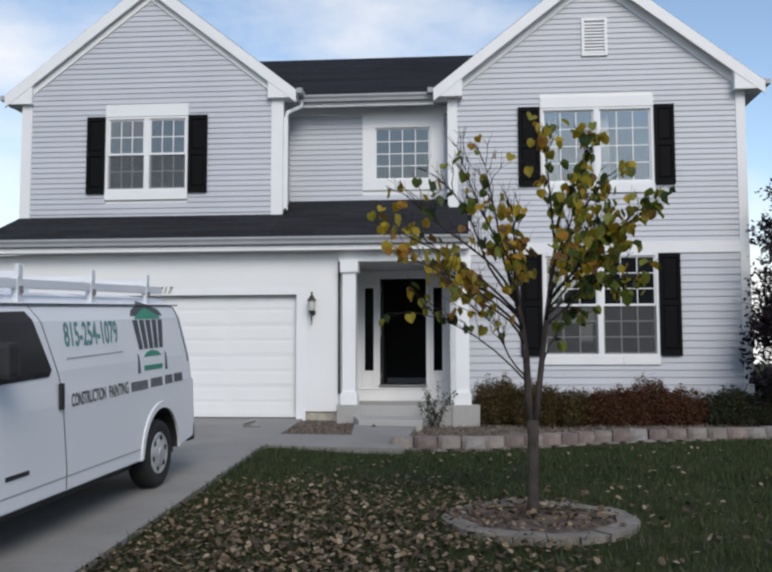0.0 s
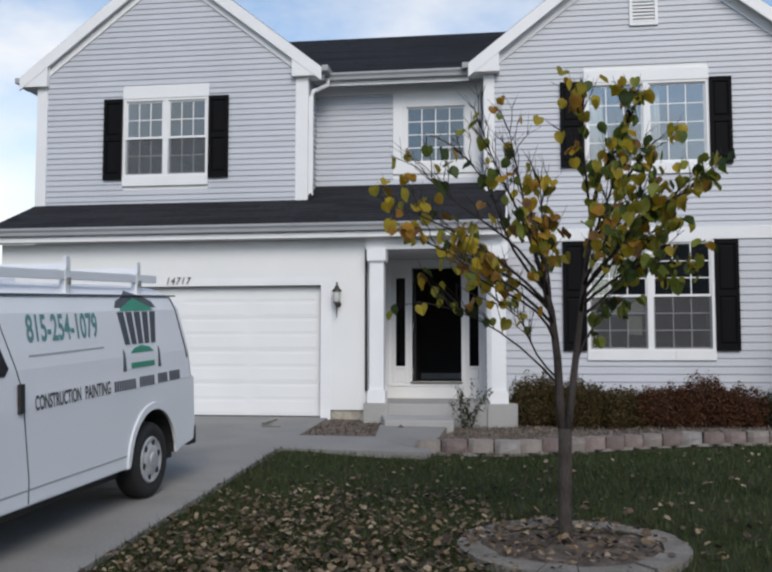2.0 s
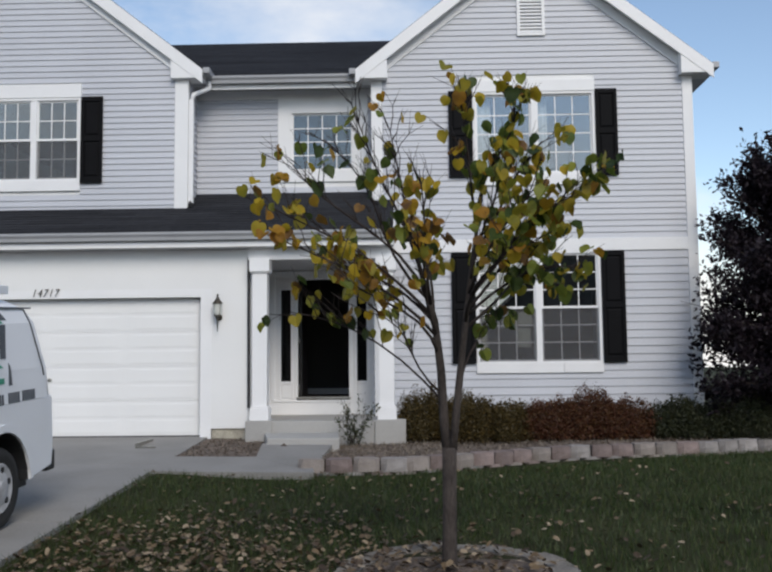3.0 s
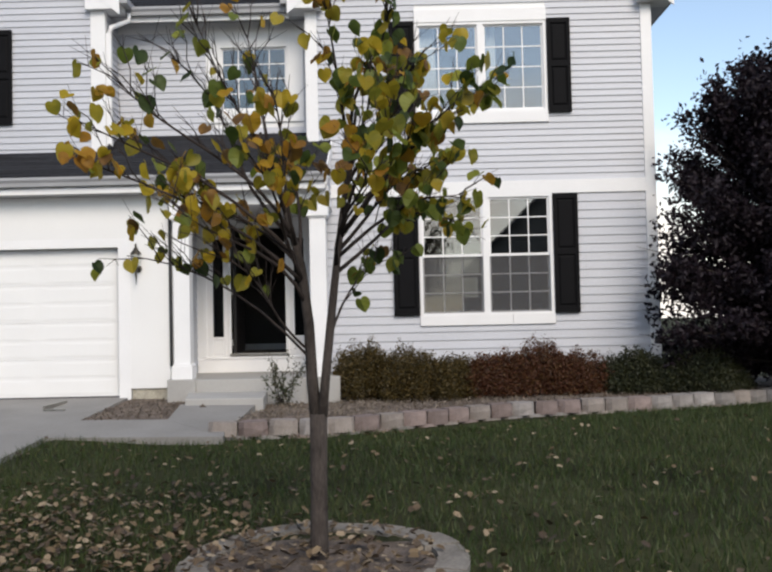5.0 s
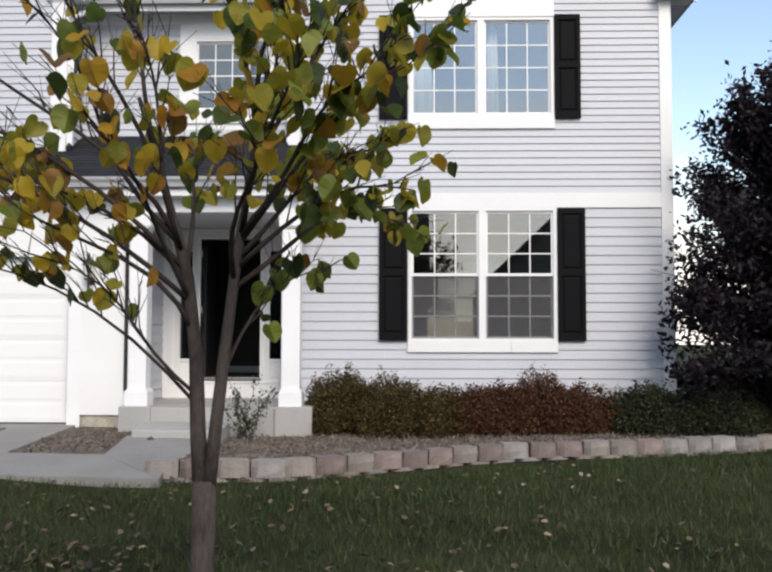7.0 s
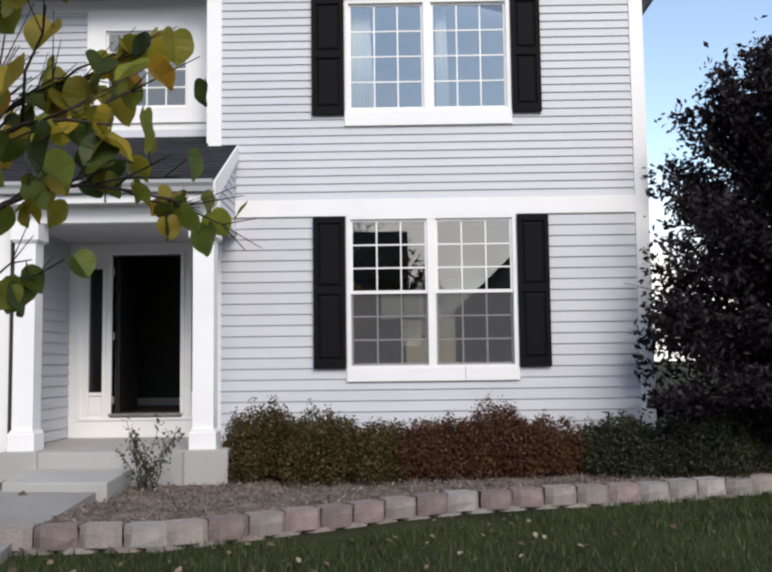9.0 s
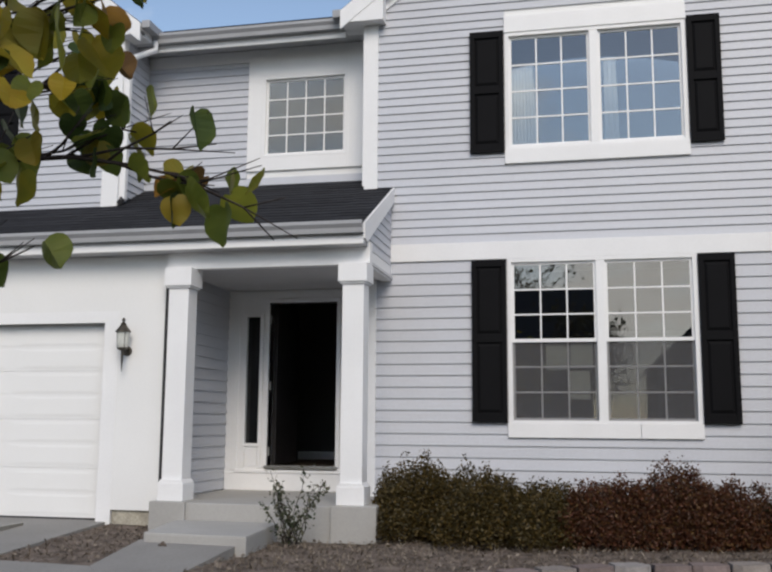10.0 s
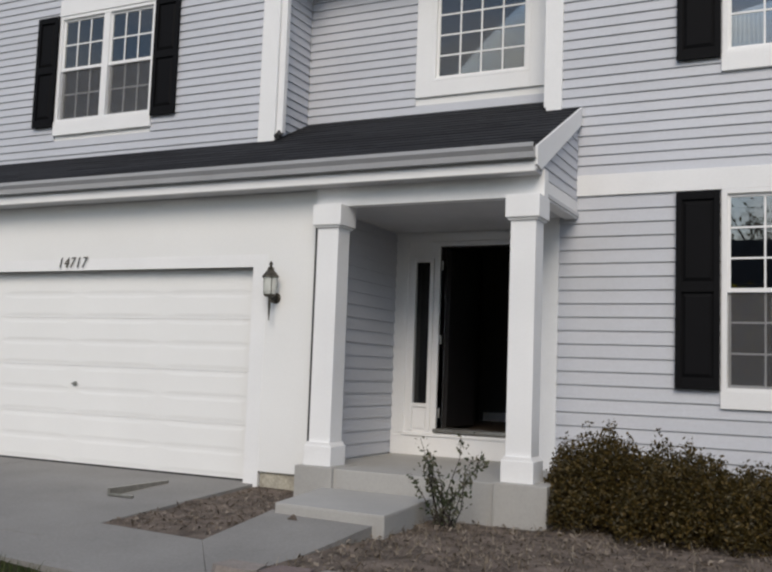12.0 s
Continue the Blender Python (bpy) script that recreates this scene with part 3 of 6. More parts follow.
tagged(part("entry_casing", box(one_box(-0.47, -0.40, Y_D - 0.02, Y_D, 0.475, 2.72, 0.004), -0.40, 1.33, Y_D - 0.02, Y_D, 2.63, 2.72, 0.004), M_WHITE), "white casing boards round the entrance", "trim", kind="structure")

# ---- right gable ----
WL = (3.075, 5.175, 1.07, 2.955)     # lower window opening
WU = (3.075, 5.155, 4.27, 5.71)      # upper window opening
bm = holed_wall(bmesh.new(), X_R0, X_R1, GROUND - 0.2, 6.0, Y_R, Y_R + 0.16, [WL, WU])
prism(bm, [(X_R0, 6.0), (X_R1, 6.0), (X_R1, PEAK_R[1] - (X_R1 - PEAK_R[0]) * RAKE - 0.12), (PEAK_R[0], PEAK_R[1] - 0.12), (X_R0, PEAK_R[1] - (PEAK_R[0] - X_R0) * RAKE - 0.12)], "y", Y_R, Y_R + 0.16)
w_r = wall("wall_right_gable", bm, M_PANEL, "grey lap-sided gable wall with white trim")
siding(w_r, lambda z: (X_R0 + 0.16, X_R1 - 0.15), 0.146, 2.955, PITCH_LO, Y_R, [(WL[0], WL[1], 0.945, 2.96)])
siding(w_r, gable_limits(X_R0 + 0.16, X_R1 - 0.15, PEAK_R, 0.28), 3.165, PEAK_R[1] - 0.28, PITCH_UP, Y_R, [(WU[0], WU[1], 4.09, 5.93)])
bm = one_box(X_R0, X_R0 + 0.165, Y_R - 0.030, Y_R, GROUND, 6.0, 0.003)
box(bm, X_R0 - 0.022, X_R0, Y_R - 0.030, Y_R + 0.10, 3.9, 6.0, 0.003)
tagged(part("corner_trim", bm, M_WHITE), "white corner board of the gable", "trim", kind="structure")
tagged(part("corner_trim", one_box(X_R1 - 0.15, X_R1 + 0.02, Y_R - 0.030, Y_R + 0.10, GROUND, 6.0, 0.003), M_WHITE), "white corner board of the gable", "trim", kind="structure")
tagged(part("band_board", one_box(X_R0 + 0.165, X_R1 - 0.15, Y_R - 0.030, Y_R, 2.955, 3.165, 0.004), M_WHITE), "wide white band board between the storeys", "trim", kind="structure")
tagged(part("foundation", one_box(X_R0, X_R1, Y_R - 0.012, Y_R, GROUND - 0.2, 0.22), M_FOUND), "concrete foundation strip under the siding", "foundation", kind="structure")

# gable vent
gv = empty("gable_vent", 4.12, Y_R, 6.73)
tagged(gv, "white louvred attic vent in the gable", "vent")
vx0, vx1, vz0, vz1 = 3.865, 4.345, 6.69, 7.42
bm = bmesh.new()
for q in ((vx0, vx0 + 0.055, vz0, vz1), (vx1 - 0.055, vx1, vz0, vz1), (vx0 + 0.055, vx1 - 0.055, vz0, vz0 + 0.055), (vx0 + 0.055, vx1 - 0.055, vz1 - 0.055, vz1)):
    box(bm, q[0], q[1], Y_R - 0.05, Y_R, q[2], q[3], 0.004)
part("frame", bm, M_WHITE, gv)
part("backing", one_box(vx0 + 0.05, vx1 - 0.05, Y_R - 0.012, Y_R - 0.004, vz0 + 0.05, vz1 - 0.05), M_WHITE, gv)
for i in range(10):
    z = vz0 + 0.06 + i * 0.06
    part("slat", prism(bmesh.new(), [(Y_R - 0.043, z), (Y_R - 0.012, z + 0.045), (Y_R - 0.012, z + 0.052), (Y_R - 0.047, z + 0.006)], "x", vx0 + 0.055, vx1 - 0.055), M_WHITE, gv)


# ---- windows ----
def window(name, x0, x1, z0, z1, face, lites, cols, rows, sill, header, label, hung=True, screens=False, joint=None, glass=M_GLASS):
    """A framed window of one or more lites side by side, each with its sashes, grille bars and panes."""
    w = empty(name, (x0 + x1) / 2, face, z0)
    tagged(w, label, "window", kind="structure")
    f = face - 0.03
    bm = bmesh.new()
    box(bm, x0, x0 + 0.05, f, face + 0.12, z0, z1, 0.004)
    box(bm, x1 - 0.05, x1, f, face + 0.12, z0, z1, 0.004)
    box(bm, x0 + 0.05, x1 - 0.05, f, face + 0.12, z1 - 0.045, z1, 0.004)
    box(bm, x0 + 0.05, x1 - 0.05, f, face + 0.12, z0, z0 + 0.03, 0.004)
    part("window_frame", bm, M_WHITE, w)
    step_x = (x1 - x0 - 0.10) / lites
    for i in range(1, lites):
        xm = x0 + 0.05 + i * step_x
        part("mullion", one_box(xm - 0.05, xm + 0.05, f + 0.002, face + 0.12, z0 + 0.03, z1 - 0.045, 0.003), M_WHITE, w)
    if sill:
        cuts = [x0 - 0.005, joint - 0.0025, joint + 0.0025, x1 + 0.005] if joint else [x0 - 0.005, x1 + 0.005]
        for a, c in zip(cuts[::2], cuts[1::2]):
            part("window_sill", one_box(a, c, f - 0.012, face, z0 - sill, z0 - 0.001, 0.004), M_WHITE, w)
    if header:
        part("head_trim", one_box(x0 - 0.005, x1 + 0.005, f - 0.012, face, z1 + 0.001, z1 + header, 0.005), M_WHITE, w)
    for i in range(lites):
        a = x0 + 0.05 + i * step_x + (0.05 if i else 0.0)
        b = x0 + 0.05 + (i + 1) * step_x - (0.05 if i < lites - 1 else 0.0)
        lo, hi = z0 + 0.03, z1 - 0.045
        mid = (lo + hi) / 2
        sashes = ((lo, mid + 0.02, face + 0.03), (mid - 0.02, hi, face + 0.0)) if hung else ((lo, hi, face + 0.01),)
        for k, (p, q, y) in enumerate(sashes):
            bm = bmesh.new()
            e = 0.028
            box(bm, a, a + e, y, y + 0.03, p, q)
            box(bm, b - e, b, y, y + 0.03, p, q)
            box(bm, a + e, b - e, y, y + 0.03, p, p + (0.04 if k == 1 else 0.03))
            box(bm, a + e, b - e, y, y + 0.03, q - 0.03, q)
            part("sash", bm, M_WHITE, w)
            pane = part("pane", one_box(a + e, b - e, y + 0.012, y + 0.016, p + 0.03, q - 0.03), glass, w)
            pane.visible_shadow = False
            nr = rows if not hung else rows // 2
            for c in range(1, cols):
                xc = a + e + (b - a - 2 * e) * c / cols
                part("grille_bar", one_box(xc - 0.009, xc + 0.009, y + 0.004, y + 0.010, p + 0.03, q - 0.03), M_WHITE, w)
            for r in range(1, nr):
                zc = p + 0.03 + (q - p - 0.06) * r / nr
                part("grille_bar", one_box(a + e, b - e, y + 0.0045, y + 0.0105, zc - 0.009, zc + 0.009), M_WHITE, w)
            if screens and k == 0 and hung:
                part("insect_screen", one_box(a + 0.004, b - 0.004, y - 0.012, y - 0.010, p + 0.004, q - 0.044), M_SCREEN, w, "dull grey insect screen")
    return w


window("window_1", *WL, Y_R, 2, 3, 6, 0.16, 0.0, "white double-hung pair of windows with grilles and papers taped inside", True, True, 4.52)
window("window_2", *WU, Y_R, 2, 3, 4, 0.18, 0.21, "white pair of windows with grilles reflecting the sky", False)
window("window_3", -0.135, 1.035, 4.47, 5.57, Y_M, 1, 4, 4, 0.0, 0.0, "white single window with a sixteen-pane grille", False, glass=M_SOFTGLASS)
window("window_4", -5.205, -3.595, 4.235, 5.665, Y_L, 2, 3, 4, 0.18, 0.22, "white double-hung pair of windows with grilles", True, True, glass=M_SOFTGLASS)
for a, b, c, d in ((3.50, 3.745, 1.67, 1.985), (3.775, 4.02, 1.69, 1.985), (3.755, 3.985, 1.34, 1.66)):
    bm = one_box(a, b, Y_R + 0.052, Y_R + 0.053, c, d)
    tagged(part("paper_notice", bm, M_PAPER), "white sheet of paper taped inside the window", "paper", "papers in the window")
for x0, x1 in ((3.14, 3.45), (4.23, 4.40)):
    bm = bmesh.new()
    n = 24
    lo = [bm.verts.new((x0 + (x1 - x0) * i / n, Y_R + 0.20 + 0.03 * math.sin(i * 1.9), 4.2)) for i in range(n + 1)]
    hi = [bm.verts.new((x0 + (x1 - x0) * 0.8 * i / n, Y_R + 0.20 + 0.025 * math.sin(i * 1.9), 5.75)) for i in range(n + 1)]
    for i in range(n):
        bm.faces.new((lo[i], lo[i + 1], hi[i + 1], hi[i]))
    ob = part("curtain", bm, M_CURTAIN, None, "", True)
    ob.modifiers.new("cloth", "SOLIDIFY").thickness = 0.004
    tagged(ob, "pale sheer curtain hanging inside the upper window", "curtain", "upper window curtains")
# wide casing of the middle window
bm = bmesh.new()
for q in ((-0.33, -0.136, 4.29, 5.79), (1.036, 1.26, 4.29, 5.79), (-0.136, 1.036, 4.29, 4.469), (-0.136, 1.036, 5.571, 5.79)):
    box(bm, q[0], q[1], Y_M - 0.03, Y_M, q[2], q[3], 0.004)
tagged(part("window_casing", bm, M_WHITE), "wide white casing round the middle window", "trim", kind="structure")


def shutter(x0, x1, z0, z1, face, group):
    s = empty("shutter", (x0 + x1) / 2, face, z0)
    tagged(s, "black two-panel vinyl shutter beside a window", "shutter", group)
    face = face - 0.018
    f = face - 0.045
    bm = bmesh.new()
    zm = (z0 + z1) / 2 + 0.02
    box(bm, x0, x0 + 0.055, f, face - 0.012, z0, z1, 0.005)
    box(bm, x1 - 0.055, x1, f, face - 0.012, z0, z1, 0.005)
    for a, b in ((z0, z0 + 0.10), (zm - 0.045, zm + 0.045), (z1 - 0.08, z1)):
        box(bm, x0 + 0.055, x1 - 0.055, f, face - 0.012, a, b, 0.004)
    part("frame", bm, M_SHUTTER, s)
    part("backing", one_box(x0 + 0.05, x1 - 0.05, face - 0.02, face - 0.012, z0 + 0.02, z1 - 0.02), M_SHUTTER, s)
    for a, b in ((z0 + 0.115, zm - 0.06), (zm + 0.06, z1 - 0.095)):
        bm = bmesh.new()
        xa, xb = x0 + 0.068, x1 - 0.068
        outer = [bm.verts.new(p) for p in ((xa, face - 0.021, a), (xb, face - 0.021, a), (xb, face - 0.021, b), (xa, face - 0.021, b))]
        inner = [bm.verts.new(p) for p in ((xa + 0.025, face - 0.036, a + 0.03), (xb - 0.025, face - 0.036, a + 0.03), (xb - 0.025, face - 0.036, b - 0.03), (xa + 0.025, face - 0.036, b - 0.03))]
        bm.faces.new(inner)
        for k in range(4):
            bm.faces.new((outer[k], outer[(k + 1) % 4], inner[(k + 1) % 4], inner[k]))
        part("raised_panel", bm, M_SHUTTER, s)


shutter(2.665, 3.065, 1.075, 2.945, Y_R, "lower window shutters")
shutter(5.185, 5.572, 1.075, 2.945, Y_R, "lower window shutters")
shutter(2.66, 3.065, 4.23, 5.735, Y_R, "upper window shutters")
shutter(5.165, 5.53, 4.23, 5.735, Y_R, "upper window shutters")
shutter(-5.572, -5.215, 4.18, 5.67, Y_L, "gable window shutters")
shutter(-3.585, -3.212, 4.18, 5.67, Y_L, "gable window shutters")

# ---- left gable and middle wall ----
bm = holed_wall(bmesh.new(), X_L0, X_L1, 2.9, 6.0, Y_L, Y_L + 0.16, [(-5.205, -3.595, 4.235, 5.665)])
prism(bm, [(X_L0, 6.0), (X_L1, 6.0), (X_L1, PEAK_L[1] - (X_L1 - PEAK_L[0]) * RAKE - 0.12), (PEAK_L[0], PEAK_L[1] - 0.12), (X_L0, PEAK_L[1] - (PEAK_L[0] - X_L0) * RAKE - 0.12)], "y", Y_L, Y_L + 0.16)
w_l = wall("wall_left_gable", bm, M_PANEL, "grey lap-sided gable wall above the garage")
siding(w_l, gable_limits(X_L0 + 0.18, X_L1 - 0.20, PEAK_L, 0.28), 3.69, PEAK_L[1] - 0.28, PITCH_UP, Y_L, [(-5.205, -3.595, 4.055, 5.885)])
bm = one_box(X_L1 - 0.205, X_L1 + 0.022, Y_L - 0.030, Y_L, 3.66, 6.0, 0.003)
box(bm, X_L1, X_L1 + 0.022, Y_L, Y_L + 0.10, 3.70, 6.0, 0.003)
tagged(part("corner_trim", bm, M_WHITE), "white corner board of the left gable", "trim", kind="structure")
tagged(part("corner_trim", one_box(X_L0 - 0.02, X_L0 + 0.185, Y_L - 0.030, Y_L + 0.1, 3.66, 6.0, 0.003), M_WHITE), "white corner board of the left gable", "trim", kind="structure")
bm = holed_wall(bmesh.new(), Y_L + 0.16, Y_M + 0.15, 2.9, 6.0, X_L1 - 0.15, X_L1, [], axis="x")
w_ret = wall("wall_left_return", bm, M_PANEL, "short grey lap-sided return wall")
siding(w_ret, lambda z: (Y_L + 0.10, Y_M - 0.017), 3.70, 5.95, PITCH_UP, X_L1, axis="x", out=1)
bm = holed_wall(bmesh.new(), X_L1, X_R0, 2.9, 6.0, Y_M, Y_M + 0.15, [(-0.135, 1.035, 4.47, 5.57)])
w_m = wall("wall_middle", bm, M_PANEL, "grey lap-sided wall set back between the gables")
siding(w_m, lambda z: (X_L1 + 0.018, X_R0 - 0.02), 4.00, 5.79, PITCH_UP, Y_M, [(-0.33, 1.26, 4.29, 5.8)])
tagged(part("frieze_board", one_box(X_L1 + 0.018, X_R0 - 0.02, Y_M - 0.022, Y_M, 5.791, 5.95, 0.003), M_WHITE), "white frieze board under the eave", "trim", kind="structure")
bm = holed_wall(bmesh.new(), Y_R + 0.16, Y_D + 0.15, GROUND - 0.2, 6.0, X_R0, X_R0 + 0.15, [], axis="x")
w_rr = wall("wall_right_return", bm, M_PANEL, "short grey lap-sided return wall of the right gable")
siding(w_rr, lambda z: (Y_R + 0.10, Y_M - 0.02), 4.0, 5.95, PITCH_UP, X_R0, axis="x", out=-1)
siding(w_rr, lambda z: (Y_R + 0.02, Y_D - 0.02), 0.3, 2.72, PITCH_LO, X_R0, axis="x", out=-1)


# ---- the house closed at the back, and its rooms, dimmed by dark paint ----
BACK = 9.6
for nm, args in (("wall_back", (-6.9, 6.88, BACK - 0.15, BACK, GROUND - 0.2, 6.0)), ("wall_east", (X_R1 - 0.15, X_R1, Y_R + 0.16, BACK - 0.15, GROUND - 0.2, 6.0)),
                 ("wall_west", (-6.95, -6.80, Y_G + 0.16, BACK - 0.15, GROUND - 0.2, 2.9)), ("wall_west_upper", (X_L0, X_L0 + 0.14, Y_L + 0.16, BACK - 0.15, 2.9, 6.0))):
    wall(nm, one_box(*args), M_SIDING, "plain grey outer wall of the house")
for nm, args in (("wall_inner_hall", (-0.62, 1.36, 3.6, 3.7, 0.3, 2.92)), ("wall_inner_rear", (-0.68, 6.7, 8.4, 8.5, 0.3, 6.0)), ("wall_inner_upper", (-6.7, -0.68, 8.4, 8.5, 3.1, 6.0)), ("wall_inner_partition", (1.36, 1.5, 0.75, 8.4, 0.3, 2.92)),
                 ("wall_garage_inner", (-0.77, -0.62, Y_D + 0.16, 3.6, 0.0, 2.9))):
    wall(nm, one_box(*args), M_ROOM, "plain inner wall painted dark to make the room look dim")
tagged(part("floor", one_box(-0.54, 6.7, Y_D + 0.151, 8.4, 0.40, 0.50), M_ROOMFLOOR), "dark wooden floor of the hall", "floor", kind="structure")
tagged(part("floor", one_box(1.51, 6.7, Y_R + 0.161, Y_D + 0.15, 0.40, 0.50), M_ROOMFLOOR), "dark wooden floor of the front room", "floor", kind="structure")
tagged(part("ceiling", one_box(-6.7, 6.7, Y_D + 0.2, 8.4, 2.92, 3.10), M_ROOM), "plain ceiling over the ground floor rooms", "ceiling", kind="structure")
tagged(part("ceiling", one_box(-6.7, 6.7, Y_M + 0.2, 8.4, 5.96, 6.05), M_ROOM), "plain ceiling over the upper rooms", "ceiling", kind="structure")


bm = box(one_box(1.34, 1.358, Y_D + 0.16, 3.6, 0.50, 0.62), -0.55, 1.34, 3.58, 3.598, 0.50, 0.62)
tagged(part("baseboard", bm, M_WHITE), "white baseboard along the hall walls", "baseboard", kind="structure")

# ---- roofs ----
def shingles(parent, quad, course, width):
    """Courses of shingle strips on a sloping quad: lower left, lower right, upper right, upper left."""
    p = [Vector(q) for q in quad]
    nrm = (p[1] - p[0]).cross(p[3] - p[0]).normalized()
    if nrm.z < 0:
        nrm = -nrm
    n = max(1, round((p[3] - p[0]).length / course))
    rng = random.Random(5)
    for i in range(n):
        a, b = i / n, min(1.0, (i + 1.25) / n)
        l0, r0 = p[0].lerp(p[3], a), p[1].lerp(p[2], a)
        l1, r1 = p[0].lerp(p[3], b), p[1].lerp(p[2], b)
        k = max(1, round((r0 - l0).length / width))
        off = rng.random() * 0.8
        cuts = [0.0] + [max(0.0, min(1.0, (j + off) / k)) for j in range(k)] + [1.0]
        for s, t in zip(cuts, cuts[1:]):
            if t - s < 0.001:
                continue
            bm = bmesh.new()
            top, low = nrm * (0.008 + rng.random() * 0.003), nrm * 0.003
            q = [bm.verts.new(v) for v in (l0.lerp(r0, s) + top, l0.lerp(r0, t) + top, l1.lerp(r1, t) + low, l1.lerp(r1, s) + low, l0.lerp(r0, s), l0.lerp(r0, t))]
            bm.faces.new(q[:4])
            bm.faces.new((q[4], q[5], q[1], q[0]))
            part("shingle", bm, M_SHINGLE, parent)


def slab_between(bm, quad, thick):
    p = [Vector(q) for q in quad]
    nrm = (p[1] - p[0]).cross(p[3] - p[0]).normalized()
    if nrm.z < 0:
        nrm = -nrm
    lo = [bm.verts.new(q - nrm * thick) for q in p]
    hi = [bm.verts.new(q) for q in p]
    bm.faces.new(lo)
    bm.faces.new(hi)
    for i in range(4):
        bm.faces.new((lo[i], lo[(i + 1) % 4], hi[(i + 1) % 4], hi[i]))
    return bm


EAVE_Y = -1.50
PX0, PX1 = -7.14, 1.715
bm = bmesh.new()
q_a = ((PX0, EAVE_Y, pent(EAVE_Y)), (X_L1, EAVE_Y, pent(EAVE_Y)), (X_L1, Y_L, pent(Y_L)), (X_L0, Y_L, pent(Y_L)))
q_b = ((X_L1, EAVE_Y, pent(EAVE_Y)), (X_R0, EAVE_Y, pent(EAVE_Y)), (X_R0, Y_M, pent(Y_M)), (X_L1, Y_M, pent(Y_M)))
q_c = ((X_R0, EAVE_Y, pent(EAVE_Y)), (PX1, EAVE_Y, pent(EAVE_Y)), (PX1, Y_R, pent(Y_R)), (X_R0, Y_R, pent(Y_R)))
for q in (q_a, q_b, q_c):
    slab_between(bm, q, 0.10)
roof_lower = part("roof_lower", bm, M_ROOFDECK)
tagged(roof_lower, "charcoal shingled pent roof over garage and porch", "roof", kind="structure")
for q in (q_a, q_b, q_c):
    shingles(roof_lower, q, 0.14, 0.95)

RIDGE_Y, RIDGE_Z = 4.8, 8.38
MEAVE_Y, MEAVE_Z = 0.02, 6.06
q_m = ((X_L1 - 1.2, MEAVE_Y, MEAVE_Z), (X_R0 + 1.2, MEAVE_Y, MEAVE_Z), (X_R0 + 3.2, RIDGE_Y, RIDGE_Z), (X_L1 - 3.2, RIDGE_Y, RIDGE_Z))
bm = slab_between(bmesh.new(), q_m, 0.12)
slab_between(bm, ((-7.0, BACK + 0.3, MEAVE_Z), (7.1, BACK + 0.3, MEAVE_Z), (7.1, RIDGE_Y, RIDGE_Z - 0.01), (-7.0, RIDGE_Y, RIDGE_Z - 0.01)), 0.12)
roof_main = part("roof_main", bm, M_ROOFDECK)
tagged(roof_main, "charcoal shingled main roof between the gables", "roof", kind="structure")
shingles(roof_main, q_m, 0.16, 1.6)


def gable_roof(name, peak, xl, xr, face, front):
    bm = bmesh.new()
    zl = peak[1] - (peak[0] - xl) * RAKE
    zr = peak[1] - (xr - peak[0]) * RAKE
    slab_between(bm, ((xl, front, zl), (peak[0], front, peak[1]), (peak[0], 5.2, peak[1]), (xl, 5.2, zl)), 0.06)
    slab_between(bm, ((xr, front, zr), (peak[0], front, peak[1]), (peak[0], 5.2, peak[1]), (xr, 5.2, zr)), 0.06)
    r = part(name, bm, M_ROOFDECK)
    tagged(r, "charcoal shingled gable roof with white rakes", "roof", kind="structure")
    # rake boards, inner frieze boards and boxed eave returns
    bm = bmesh.new()
    for x in (xl, xr):
        z = peak[1] - abs(x - peak[0]) * RAKE
        prism(bm, [(x, z - 0.012), (peak[0], peak[1] - 0.012), (peak[0], peak[1] - 0.27), (x, z - 0.25)], "y", front - 0.012, front + 0.02)
    part("rake_board", bm, M_WHITE, r)
    bm = bmesh.new()
    for x in (xl, xr):
        z = peak[1] - abs(x - peak[0]) * RAKE
        prism(bm, [(x, z - 0.10), (peak[0], peak[1] - 0.10), (peak[0], peak[1] - 0.16), (x, z - 0.16)], "y", front + 0.03, face)
    part("rake_soffit", bm, M_WHITE, r)
    bm = bmesh.new()
    for x in (xl, xr):
        s = 1 if x > peak[0] else -1
        xi = x - s * 0.42
        zi = peak[1] - abs(xi - peak[0]) * RAKE
        prism(bm, [(xi, zi - 0.22), (peak[0], peak[1] - 0.22), (peak[0], peak[1] - 0.40), (xi, zi - 0.40)], "y", face - 0.035, face - 0.001)
    part("rake_frieze", bm, M_WHITE, r)
    for x in (xl, xr):
        s = 1 if x > peak[0] else -1
        xi = x - s * 0.54
        z = peak[1] - abs(x - peak[0]) * RAKE
        zi = peak[1] - abs(xi - peak[0]) * RAKE
        part("eave_return", prism(bmesh.new(), [(x, z - 0.04), (x, 5.945), (xi, 5.945), (xi, zi - 0.2)], "y", front - 0.004, face + 0.2), M_WHITE, r)
        part("eave_soffit", one_box(min(x, x - s * 0.30), max(x, x - s * 0.30), face + 0.2, BACK, 5.96, 6.0), M_SOFFIT, r)
        part("gutter_end", one_box(min(x, x + s * 0.11), max(x, x + s * 0.11), front + 0.02, 4.0 if (x > 2 or x < -5) else face + 0.45, 6.03, 6.13, 0.01), M_GUTTER, r)
    return r


